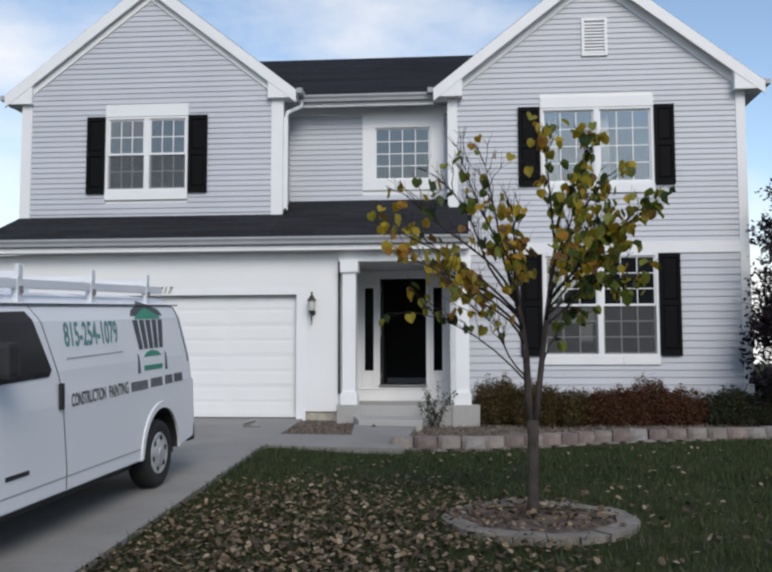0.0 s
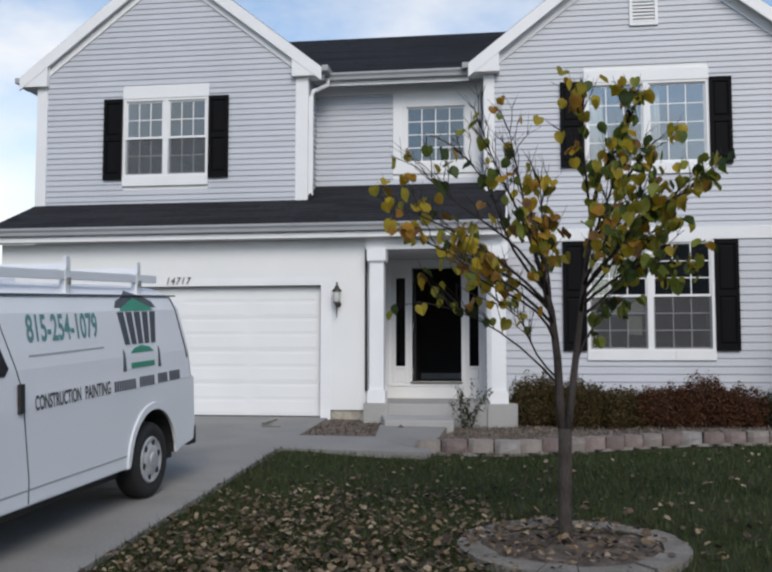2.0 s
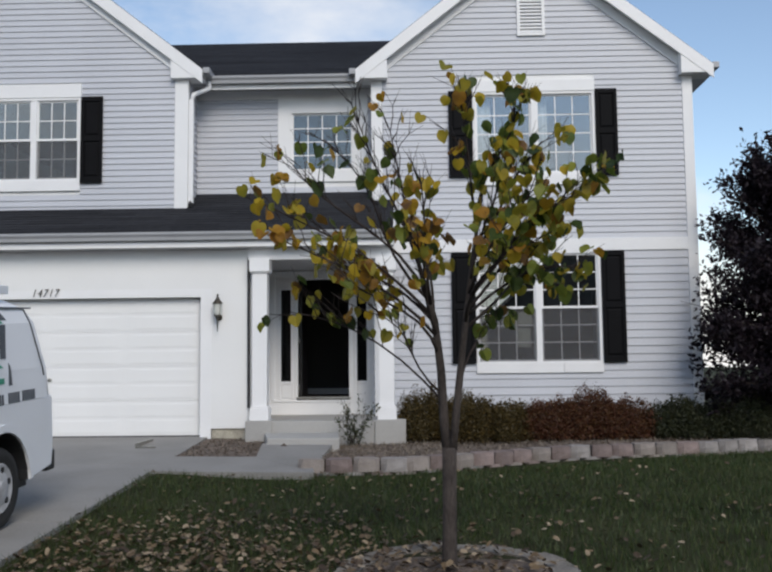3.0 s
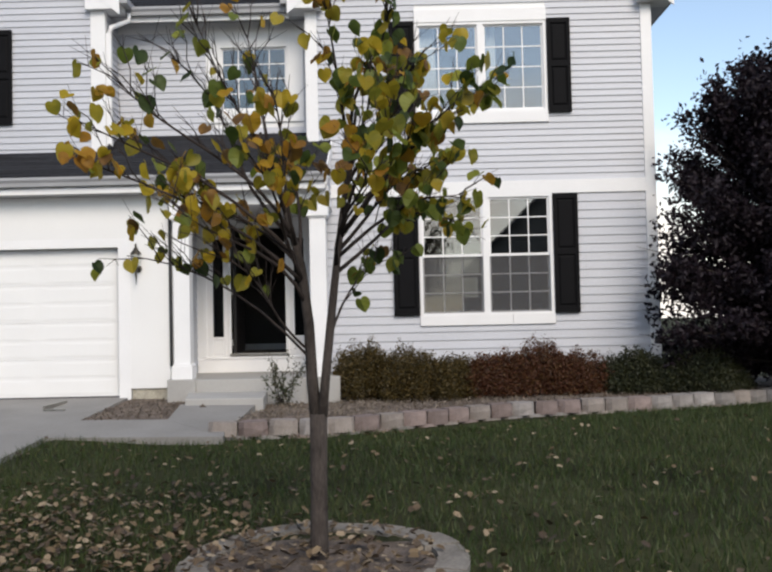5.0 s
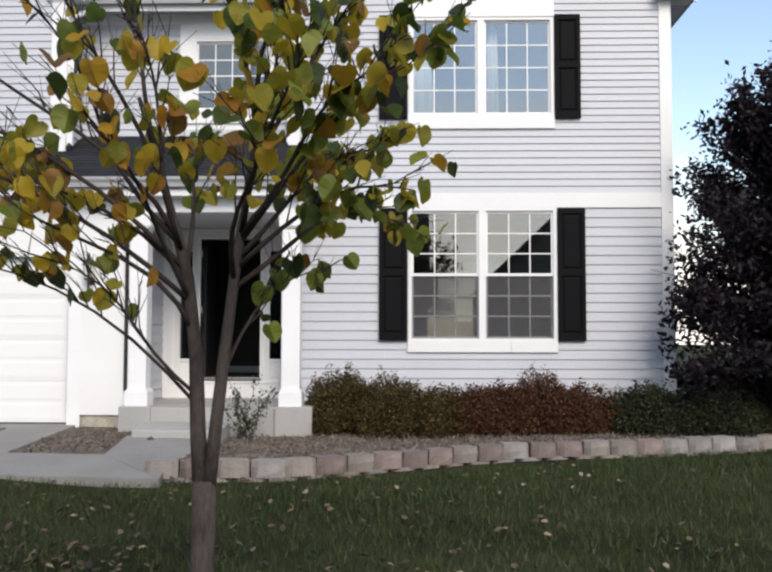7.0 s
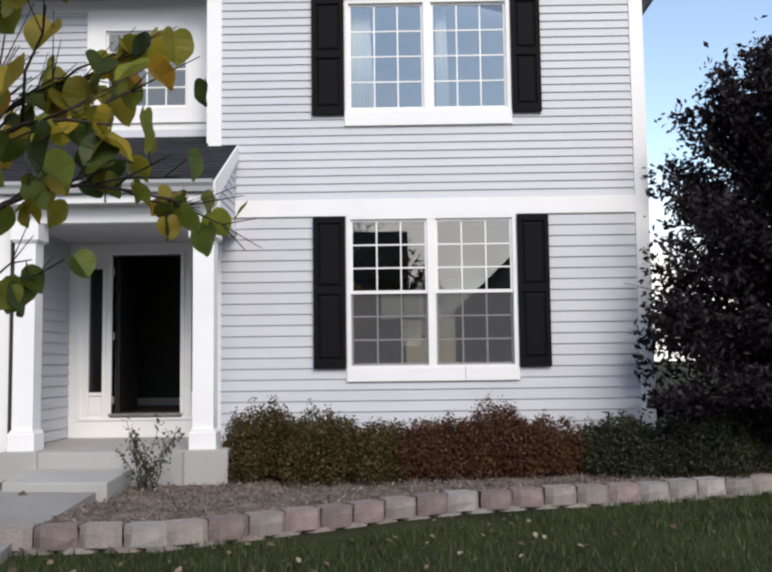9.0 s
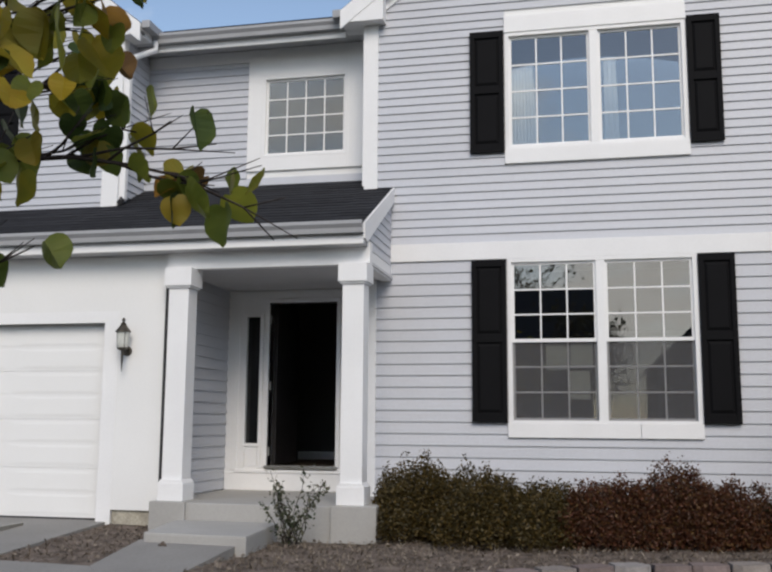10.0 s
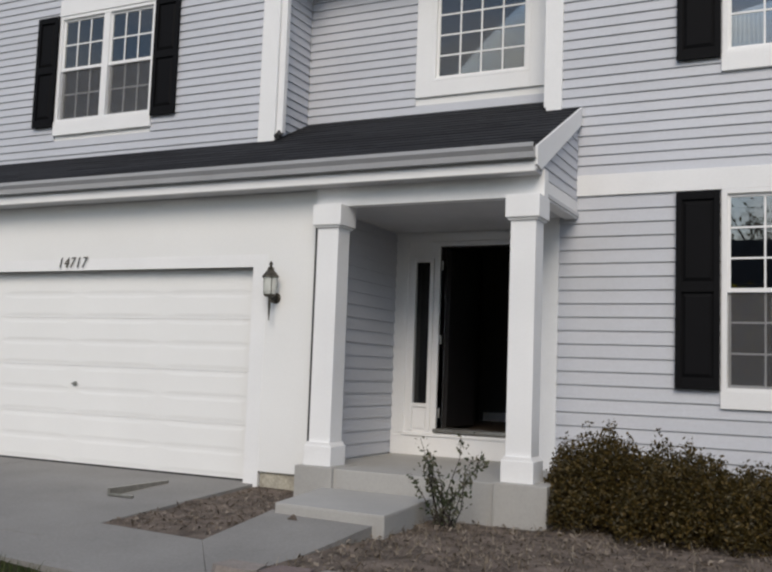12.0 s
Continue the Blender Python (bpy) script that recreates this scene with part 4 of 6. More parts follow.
gable_roof("roof_left_gable", PEAK_L, -7.20, -1.50, Y_L, Y_L - 0.12)
gable_roof("roof_right_gable", PEAK_R, 1.08, 7.14, Y_R, Y_R - 0.20)


def gutter(name, x0, x1, y, z, label):
    """A K-shaped gutter with its fascia behind."""
    g = empty(name, (x0 + x1) / 2, y, z)
    tagged(g, label, "gutter", kind="structure")
    prof = [(y + 0.12, z + 0.0), (y + 0.12, z - 0.125), (y + 0.035, z - 0.125), (y + 0.028, z - 0.075), (y + 0.0, z - 0.035), (y, z), (y + 0.014, z), (y + 0.014, z - 0.03), (y + 0.045, z - 0.08), (y + 0.05, z - 0.112), (y + 0.106, z - 0.112), (y + 0.106, z)]
    part("trough", prism(bmesh.new(), prof, "x", x0, x1), M_GUTTER, g)
    part("fascia", one_box(x0, x1, y + 0.122, y + 0.15, z - 0.21, z - 0.005), M_WHITE, g)
    return g


gutter("gutter_lower", PX0, PX1 + 0.01, EAVE_Y - 0.10, pent(EAVE_Y) + 0.005, "grey aluminium gutter along the lower eave")
gutter("gutter_upper", -1.50, 1.08, MEAVE_Y - 0.10, MEAVE_Z + 0.01, "grey aluminium gutter along the upper eave")
tagged(part("soffit_lower", one_box(PX0, PX1, EAVE_Y + 0.05, Y_G - 0.001, 2.905, 2.93), M_SOFFIT), "narrow soffit under the lower eave", "soffit", kind="structure")
tagged(part("fascia_lower", one_box(PX0, PX1 + 0.002, EAVE_Y + 0.0, EAVE_Y + 0.05, 2.905, 2.985, 0.004), M_WHITE), "white fascia board under the lower gutter", "fascia", kind="structure")
tagged(part("soffit_upper", one_box(-1.5, 1.08, MEAVE_Y + 0.05, Y_M - 0.001, 5.955, 5.975), M_SOFFIT), "narrow soffit under the upper eave", "soffit", kind="structure")

# side of the lower roof: small sided triangle and its sloping white rake
bm = prism(bmesh.new(), [(EAVE_Y + 0.05, 2.91), (Y_R - 0.002, 2.91), (Y_R - 0.002, pent(Y_R) - 0.11), (EAVE_Y + 0.05, pent(EAVE_Y) - 0.09)], "x", 1.60, 1.69)
w_tri = wall("wall_roof_end", bm, M_PANEL, "small grey-sided end of the porch roof")
siding(w_tri, lambda z: (max(EAVE_Y + 0.12, -1.56 + (z + 0.20 - 3.10) / 0.495), Y_R - 0.02), 2.91, pent(Y_R) - 0.2, PITCH_UP, 1.69, axis="x", out=1, depth=0.014)
bm = prism(bmesh.new(), [(EAVE_Y - 0.0, pent(EAVE_Y) - 0.005), (Y_R - 0.022, pent(Y_R) - 0.005), (Y_R - 0.022, pent(Y_R) - 0.185), (EAVE_Y + 0.12, pent(EAVE_Y) - 0.19), (EAVE_Y + 0.0, pent(EAVE_Y) - 0.17)], "x", 1.717, 1.740)
tagged(part("rake_trim", bm, M_WHITE), "white sloping rake board of the porch roof", "trim", kind="structure")

# downspout with elbows in the inner corner
ds = empty("downspout", X_L1 + 0.07, Y_L + 0.0, 3.7)
tagged(ds, "white metal downspout with an elbow in the inner corner", "downspout")
part("elbow", tube(bmesh.new(), [(-1.46, MEAVE_Y - 0.05, 5.98), (-1.46, MEAVE_Y - 0.05, 5.86), (-1.69, Y_L + 0.06, 5.70), (-1.715, Y_L + 0.05, 5.56)], [0.04] * 4, 8), M_WHITE, ds, "", True)
part("pipe", one_box(-1.755, -1.675, Y_L + 0.0, Y_L + 0.075, 3.82, 5.60, 0.01), M_WHITE, ds)
part("outlet", tube(bmesh.new(), [(-1.715, Y_L + 0.04, 3.86), (-1.715, Y_L - 0.0, 3.79), (-1.70, Y_L - 0.07, 3.765)], [0.036, 0.036, 0.034], 8), M_BLACK, ds, "dark outlet of the downspout")


# ---- edging blocks ----
def along(pts, step):
    """Evenly spaced places and directions on a line through points."""
    out, rest = [], 0.0
    for (ax, ay), (bx, by) in zip(pts, pts[1:]):
        d = math.hypot(bx - ax, by - ay)
        s = rest
        while s < d:
            out.append((ax + (bx - ax) * s / d, ay + (by - ay) * s / d, math.atan2(by - ay, bx - ax)))
            s += step
        rest = s - d
    return out


def block_mesh(seed):
    rng = random.Random(seed)
    bm = bmesh.new()
    w, d, h = 0.164, 0.12, 0.165
    # split stone face in three facets, tapered to the back
    front = [(-w, -d * 0.55), (-w * 0.62, -d), (w * 0.62, -d), (w, -d * 0.55), (w * 0.8, d), (-w * 0.8, d)]
    lo = [bm.verts.new((x + rng.uniform(-0.006, 0.006), y + rng.uniform(-0.006, 0.006), 0)) for x, y in front]
    mi = [bm.verts.new((x * 1.01 + rng.uniform(-0.008, 0.008), y * 1.04 + rng.uniform(-0.012, 0.006), h * rng.uniform(0.4, 0.7))) for x, y in front]
    hi = [bm.verts.new((x * 0.96 + rng.uniform(-0.006, 0.006), y * 0.95 + rng.uniform(-0.006, 0.006), h + rng.uniform(-0.005, 0.004))) for x, y in front]
    for a, b in ((lo, mi), (mi, hi)):
        for k in range(6):
            bm.faces.new((a[k], a[(k + 1) % 6], b[(k + 1) % 6], b[k]))
    bm.faces.new(hi)
    bm.faces.new(lo[::-1])
    bmesh.ops.recalc_face_normals(bm, faces=bm.faces)
    me = bpy.data.meshes.new("block")
    bm.to_mesh(me)
    bm.free()
    return me


def edging():
    e = empty("edging_wall", 0.65, -4.2, -0.3)
    tagged(e, "low curved edging of tan and rose split-face blocks", "edging", kind="structure")
    tones = [mat("edging_block_tan", (0.265, 0.232, 0.21), 0.95, 0.22, 5.0, 70, 0.8, piece=0.22, spec=0.2), mat("edging_block_rose", (0.235, 0.185, 0.172), 0.95, 0.25, 5.0, 70, 0.8, piece=0.2, spec=0.2),
             mat("edging_block_grey", (0.27, 0.25, 0.238), 0.95, 0.22, 5.0, 70, 0.8, piece=0.2, spec=0.2)]
    kinds = []
    for i in range(9):
        me = block_mesh(i)
        me.materials.append(tones[i % 3])
        kinds.append(me)
    rng = random.Random(3)
    for course, z, off in ((0, -0.250, 0.0), (1, -0.410, 0.17)):
        shifted = [(x, y) for x, y in CURVE]
        for x, y, a in along([(CURVE[0][0] + off, CURVE[0][1])] + shifted[1:], 0.337):
            n = (math.sin(a), -math.cos(a))
            back = -0.10 - (0.004 if course else 0)
            shared("block", rng.choice(kinds), pose(x + n[0] * back, y + n[1] * back, z + rng.uniform(-0.006, 0.006), rng.uniform(-1.5, 1.5), rng.uniform(-1.5, 1.5), math.degrees(a) + rng.uniform(-3, 3)), e)


edging()

# tree ring
TX, TY = 2.21, -9.20
TZ = lawn(TY) - 0.05
ring = empty("tree_ring", TX, TY, TZ)
tagged(ring, "low round ring of pale worn stones about the tree", "tree ring", kind="structure")
for k in range(20):
    a0, a1 = 2 * math.pi * (k + 0.02) / 20, 2 * math.pi * (k + 0.98) / 20
    rng = random.Random(k)
    r0, r1 = 0.64 + rng.uniform(-0.03, 0.03), 0.82 + rng.uniform(-0.03, 0.03)
    pts = [(TX + 0.03 + r * math.cos(a), TY - 0.12 + r * 1.2 * math.sin(a)) for r, a in ((r0, a0), (r1, a0), (r1, (a0 + a1) / 2), (r1, a1), (r0, a1), (r0, (a0 + a1) / 2))]
    part("stone", prism(bmesh.new(), pts, "z", TZ - 0.1, TZ + 0.042 + rng.uniform(-0.012, 0.012)), M_RING, ring)
bm = bmesh.new()
bmesh.ops.create_circle(bm, cap_ends=True, segments=40, radius=0.65)
bmesh.ops.scale(bm, verts=bm.verts, vec=(1, 1.2, 1))
bmesh.ops.translate(bm, verts=bm.verts, vec=(TX + 0.03, TY - 0.12, TZ + 0.015))
tagged(part("ring_soil", bm, M_MULCH), "leaf-strewn soil inside the tree ring", "soil", kind="structure")


# ---- the redbud tree ----
def leaf_mesh(name, fold, material):
    """A round heart-shaped leaf with a short stalk, folded along its midrib."""
    bm = bmesh.new()
    half = [(0.016, 0.014), (0.034, 0.013), (0.049, 0.001), (0.057, -0.018), (0.057, -0.04), (0.049, -0.062), (0.034, -0.081), (0.016, -0.095)]
    spine = [bm.verts.new((0, y, 0.0)) for y in (0.002, -0.006, -0.014, -0.026, -0.042, -0.06, -0.078, -0.094)]
    tip = bm.verts.new((0, -0.106, 0.004))
    for s in (1, -1):
        rim = [bm.verts.new((s * x, y, abs(x) * fold + 0.005 * math.sin(y * 70))) for x, y in half]
        for k in range(7):
            bm.faces.new((spine[k], rim[k], rim[k + 1], spine[k + 1]))
        bm.faces.new((spine[7], rim[7], tip))
    bmesh.ops.recalc_face_normals(bm, faces=bm.faces)
    me = bpy.data.meshes.new(name)
    bm.to_mesh(me)
    bm.free()
    me.materials.append(material)
    me.polygons.foreach_set("use_smooth", [True] * len(me.polygons))
    return me


YELLOWS = [(0.21, 0.21, 0.03), (0.40, 0.31, 0.03), (0.48, 0.34, 0.028), (0.40, 0.20, 0.022), (0.15, 0.08, 0.03)]
GREENS = [(0.03, 0.05, 0.014), (0.07, 0.105, 0.022), (0.15, 0.19, 0.032), (0.27, 0.28, 0.04), (0.34, 0.25, 0.03)]
L_YELLOW, L_YELLOW_REST = leaf_mat("redbud_leaf_yellow", YELLOWS, 0.5), leaf_mat("redbud_foliage_yellow", YELLOWS, 0.5, True)
L_GREENISH, L_GREENISH_REST = leaf_mat("redbud_leaf_green", GREENS, 0.45), leaf_mat("redbud_foliage_green", GREENS, 0.45, True)


def bent(a, b, rng, sag, n=5):
    a, b = Vector(a), Vector(b)
    out = []
    wob = Vector((rng.uniform(-1, 1), rng.uniform(-1, 1), rng.uniform(-0.4, 0.4))) * (b - a).length * 0.05
    for i in range(n + 1):
        t = i / n
        p = a.lerp(b, t) + Vector((0, 0, sag)) * math.sin(math.pi * t) + wob * math.sin(2 * math.pi * t)
        out.append(p)
    return out


def redbud():
    rng = random.Random(11)
    tree = empty("tree", TX, TY, TZ)
    tagged(tree, "young redbud tree with two stems and yellowing leaves", "tree")
    F = Vector((TX + 0.01, TY, TZ + 0.85))
    bm = tube(bmesh.new(), [(TX - 0.005, TY, TZ - 0.08), (TX, TY, TZ + 0.04), (TX + 0.005, TY, TZ + 0.40), F], [0.075, 0.055, 0.050, 0.052], 12)
    sl = [F + Vector(p) * 0.88 for p in ((-0.012, 0, -0.1), (-0.04, 0.02, 0.25), (-0.055, 0.03, 0.6), (-0.10, 0.02, 1.0), (-0.22, 0.0, 1.45), (-0.36, 0.02, 1.9))]
    sr = [F + Vector(p) * 0.88 for p in ((0.015, 0, -0.1), (0.055, -0.02, 0.25), (0.095, -0.03, 0.6), (0.15, -0.04, 1.05), (0.21, -0.02, 1.5), (0.30, -0.03, 2.05))]
    tube(bm, sl, [0.038, 0.034, 0.031, 0.026, 0.017, 0.009], 10)
    tube(bm, sr, [0.032, 0.028, 0.026, 0.022, 0.016, 0.009], 10)
    part("trunk", bm, M_BARK, tree, "", True)

    def on(stem, z):
        for a, c in zip(stem, stem[1:]):
            if a.z <= z <= c.z:
                return a.lerp(c, (z - a.z) / (c.z - a.z))
        return stem[-1].copy()
    # stem, start height, end from the foot, arch, leaves, share of yellow, twigs
    limbs = [(sl, 1.76, (-1.27, -0.41, 2.55), 0.10, 36, 0.95, 9), (sl, 1.62, (-1.16, -0.70, 2.27), 0.10, 38, 0.9, 8), (sl, 1.17, (-1.06, -0.05, 1.80), 0.14, 25, 0.25, 7), (sl, 1.71, (-0.81, 0.00, 2.18), 0.08, 30, 0.9, 7),
             (sl, 1.87, (-0.77, -0.22, 2.95), 0.03, 8, 0.3, 10), (sl, 2.00, (-0.55, -0.44, 3.04), 0.03, 10, 0.4, 10), (sl, 2.27, (-0.35, 0.04, 3.11), 0.03, 11, 0.4, 9), (sl, 1.89, (-0.99, -0.57, 2.75), 0.05, 13, 0.5, 8), (sr, 2.35, (0.15, -0.33, 3.16), 0.03, 31, 0.65, 8),
             (sr, 2.40, (0.50, -0.48, 3.18), 0.03, 39, 0.5, 8), (sr, 2.18, (0.72, -0.09, 2.98), 0.04, 39, 0.4, 8), (sr, 1.87, (0.98, -0.40, 2.60), 0.10, 44, 0.4, 10), (sr, 1.89, (0.83, -0.62, 2.49), 0.10, 38, 0.3, 8),
             (sr, 1.67, (0.88, 0.44, 2.02), 0.16, 36, 0.2, 6), (sr, 1.28, (0.42, 0.15, 1.74), 0.10, 18, 0.15, 4), (sr, 1.80, (0.70, 0.09, 2.28), 0.08, 42, 0.35, 7), (sr, 1.91, (0.58, -0.88, 2.53), 0.08, 36, 0.4, 7),
             (sl, 1.62, (-0.21, -0.80, 2.22), 0.08, 26, 0.8, 7), (sr, 1.71, (0.38, -0.85, 2.15), 0.08, 26, 0.5, 6), (sr, 1.76, (0.92, -0.35, 2.05), 0.12, 36, 0.25, 6), (sl, 1.76, (-0.11, 0.48, 2.40), 0.08, 36, 0.6, 6), (sr, 1.80, (0.44, 0.53, 2.31), 0.08, 36, 0.4, 6),
             (sl, 1.21, (-0.46, -0.48, 1.76), 0.06, 10, 0.8, 5), (sl, 1.49, (-0.68, -0.53, 2.05), 0.06, 18, 0.95, 5), (sr, 2.00, (0.42, -0.35, 2.75), 0.03, 36, 0.5, 7), (sl, 1.83, (-0.15, -0.48, 2.71), 0.03, 22, 0.6, 8)]
    yellow = [leaf_mesh("leaf", f, L_YELLOW) for f in (0.15, 0.45, 0.8)]
    green = [leaf_mesh("leaf", f, L_GREENISH) for f in (0.15, 0.45, 0.8)]
    extra = {0: [], 1: []}
    count = 0
    for stem, z0, end, arch, leaves, yel, twigs in limbs:
        end = Vector((TX + end[0] - 0.03, TY + end[1], TZ + end[2]))
        twigs += 9 if leaves < 15 else 5
        line = bent(on(stem, TZ + z0), end, rng, arch, 7)
        r0 = 0.013 if end[2] > 1.45 else 0.009
        bm = tube(bmesh.new(), line, [r0 + (0.003 - r0) * i / 7 for i in range(8)], 7)
        tips = [(line[-1], 1), (line[-2], 1)]
        for _ in range(twigs):
            i = rng.randrange(2, 7)
            o = line[i].lerp(line[i + 1], rng.random())
            d = (line[i + 1] - line[i]).normalized() + Vector((rng.uniform(-1, 1), rng.uniform(-1, 1), rng.uniform(-0.25, 0.95))) * 0.7
            e = o + d.normalized() * rng.uniform(0.14, 0.34)
            tw = bent(o, e, rng, rng.uniform(-0.02, 0.04), 3)
            tube(bm, tw, [0.0042, 0.0035, 0.0028, 0.0016], 5)
            tips += [(tw[k], 1) for k in (1, 2, 3)]
            for _ in range(2):
                e2 = tw[2] + (d.normalized() + Vector((rng.uniform(-1, 1), rng.uniform(-1, 1), rng.uniform(-0.2, 0.8)))).normalized() * rng.uniform(0.08, 0.2)
                tube(bm, [tw[2], e2], [0.0022, 0.0012], 4)
                tips.append((e2, 1))
        branch = part("branch", bm, M_TWIG, tree, "", True)
        front = end[1] < TY - 0.25 or end[0] > TX + 0.5
        for _ in range(leaves):
            p = rng.choice(tips)[0] + Vector((rng.uniform(-0.04, 0.04), rng.uniform(-0.04, 0.04), rng.uniform(-0.05, 0.01)))
            is_yel = rng.random() < yel
            me = rng.choice(yellow if is_yel else green)
            s = rng.uniform(0.55, 0.95)
            m = Matrix.Translation(p) @ Euler((radians(rng.uniform(30, 100)), radians(rng.uniform(-35, 35)), radians(rng.uniform(0, 360)))).to_matrix().to_4x4() @ Matrix.Diagonal((s, s, s, 1))
            if front and count < 298:
                shared("leaf", me, m, branch)
                count += 1
            else:
                extra[int(is_yel)].append((me, m))
    for key, material in ((1, L_YELLOW_REST), (0, L_GREENISH_REST)):
        vs, fs = [], []
        for me, m in extra[key]:
            base = len(vs)
            vs += [tuple(m @ v.co) for v in me.vertices]
            fs += [tuple(base + k for k in p.vertices) for p in me.polygons]
        me = bpy.data.meshes.new("foliage")
        me.from_pydata(vs, [], fs)
        me.materials.append(material)
        ob = new("foliage", me)
        hang(ob, tree)
        ob["kind"] = "stuff"


redbud()


# ---- shrubs ----
def cloud_mesh(name, places, sizes, material, rng_seed, pointed=0.5):
    """Many small bent leaves in one mesh: places is an array of points."""
    g = np.random.default_rng(rng_seed)
    n = len(places)
    u = g.normal(size=(n, 3))
    u /= np.linalg.norm(u, axis=1)[:, None]
    w = np.cross(u, g.normal(size=(n, 3)))
    w /= np.linalg.norm(w, axis=1)[:, None]
    k = np.cross(u, w)
    s = sizes[:, None]
    v = np.stack([places - u * s, places + w * s * pointed + k * s * 0.18, places + u * s, places - w * s * pointed + k * s * 0.18], axis=1).reshape(-1, 3)
    idx = np.arange(n)[:, None] * 4
    tris = np.concatenate([idx + np.array([[0, 1, 2]]), idx + np.array([[0, 2, 3]])], axis=1).reshape(-1, 3)
    me = bpy.data.meshes.new(name)
    me.from_pydata(v.tolist(), [], tris.tolist())
    me.materials.append(material)
    return me


def shrub(name, x, y, z, rx, ry, h, n, material, seed, label, leaf=0.021):
    """A dense mound of small leaves on many thin stems, with a few shoots above it."""
    s = empty(name, x, y, z)
    tagged(s, label, "shrub", "foundation shrubs")
    rng = random.Random(seed)
    for _ in range(34):
        a, r = rng.uniform(0, 2 * math.pi), math.sqrt(rng.random())
        e = (x + 0.85 * rx * r * math.cos(a), y + 0.85 * ry * r * math.sin(a), z + h * (0.80 - 0.38 * r * r) * rng.uniform(0.8, 1.06))
        b = (x + 0.25 * rx * r * math.cos(a), y + 0.25 * ry * r * math.sin(a), z - 0.03)
        part("stem", tube(bmesh.new(), bent(b, e, rng, 0.03, 3), [0.008, 0.006, 0.0045, 0.002], 4), M_TWIG, s)
    g = np.random.default_rng(seed)
    a = g.uniform(0, 2 * np.pi, n)
    r = np.sqrt(g.random(n)) ** 0.85
    bump = 1 + 0.16 * np.sin(a * 3 + seed) + 0.10 * np.sin(a * 7 + 2 * seed)
    px, py = x + rx * r * bump * np.cos(a), y + ry * r * bump * np.sin(a)
    lump = np.array([noise.noise(Vector((u * 4.5, w * 4.5, seed * 3.1))) for u, w in zip(px, py)])
    fine = np.array([noise.noise(Vector((u * 13, w * 13, seed * 1.7))) for u, w in zip(px, py)])
    top = h * np.sqrt(np.clip(1.02 - r ** 2.0, 0, 1)) * (0.83 + 0.30 * lump + 0.22 * fine)
    p = np.stack([px, py, z + np.maximum(0.02, top * (0.06 + 0.94 * g.beta(1.9, 1.0, n)))], 1) + g.normal(scale=0.02, size=(n, 3))
    p[:, 2] = np.maximum(p[:, 2], z + 0.01)
    ob = new("crown", cloud_mesh("crown", p, g.uniform(leaf * 0.55, leaf * 1.2, n), material, seed))
    hang(ob, s)


BZ = -0.125
OLIVE = "dense rounded olive-brown barberry shrub against the siding"
RUSSET = "dense rounded russet barberry shrub against the siding"
LOW = "low dense dark green shrub near the house corner"
shrub("shrub", 2.22, -0.98, BZ, 0.56, 0.55, 0.92, 21250, L_BARB, 1, OLIVE)
shrub("shrub", 2.86, -1.08, BZ, 0.50, 0.64, 0.82, 20000, L_BARB, 2, OLIVE)
shrub("shrub", 3.48, -1.00, BZ, 0.50, 0.60, 0.70, 18750, L_BARB, 7, OLIVE)
shrub("shrub", 4.12, -0.96, BZ, 0.52, 0.58, 0.74, 20000, L_BARB_RED, 3, RUSSET)
shrub("shrub", 4.72, -0.86, BZ, 0.52, 0.52, 0.88, 20000, L_BARB_RED, 4, RUSSET)
shrub("shrub", 5.28, -0.82, BZ, 0.50, 0.48, 0.72, 17500, L_BARB_RED, 8, RUSSET)
shrub("shrub", 6.12, -0.78, BZ, 0.66, 0.48, 0.68, 20000, L_BARB_GREEN, 5, LOW)
shrub("shrub", 7.05, -1.00, BZ, 0.80, 0.58, 0.70, 20000, L_BARB_GREEN, 6, LOW)


def rose():
    s = empty("rose_bush", 1.12, -1.85, BZ)
    tagged(s, "thin straggly rose bush with few leaves by the porch", "shrub")
    rng = random.Random(8)
    pts = []
    for _ in range(15):
        e = (1.12 + rng.uniform(-0.42, 0.34), -1.85 + rng.uniform(-0.2, 0.2), BZ + rng.uniform(0.35, 0.85))
        b = (1.12 + rng.uniform(-0.1, 0.1), -1.85 + rng.uniform(-0.06, 0.06), BZ - 0.02)
        line = bent(b, e, rng, 0.02, 4)
        part("stem", tube(bmesh.new(), line, [0.006, 0.005, 0.004, 0.003, 0.002], 5), M_TWIG, s)
        pts += [line[i].lerp(line[i + 1], rng.random()) + Vector((rng.gauss(0, 0.03), rng.gauss(0, 0.03), rng.gauss(0, 0.025))) for i in (0, 1, 1, 2, 2, 3, 3, 3) for _ in range(5)]
    g = np.random.default_rng(4)
    ob = new("crown", cloud_mesh("crown", np.array([list(p) for p in pts]), g.uniform(0.014, 0.032, len(pts)), L_ROSE, 4))
    hang(ob, s)


rose()


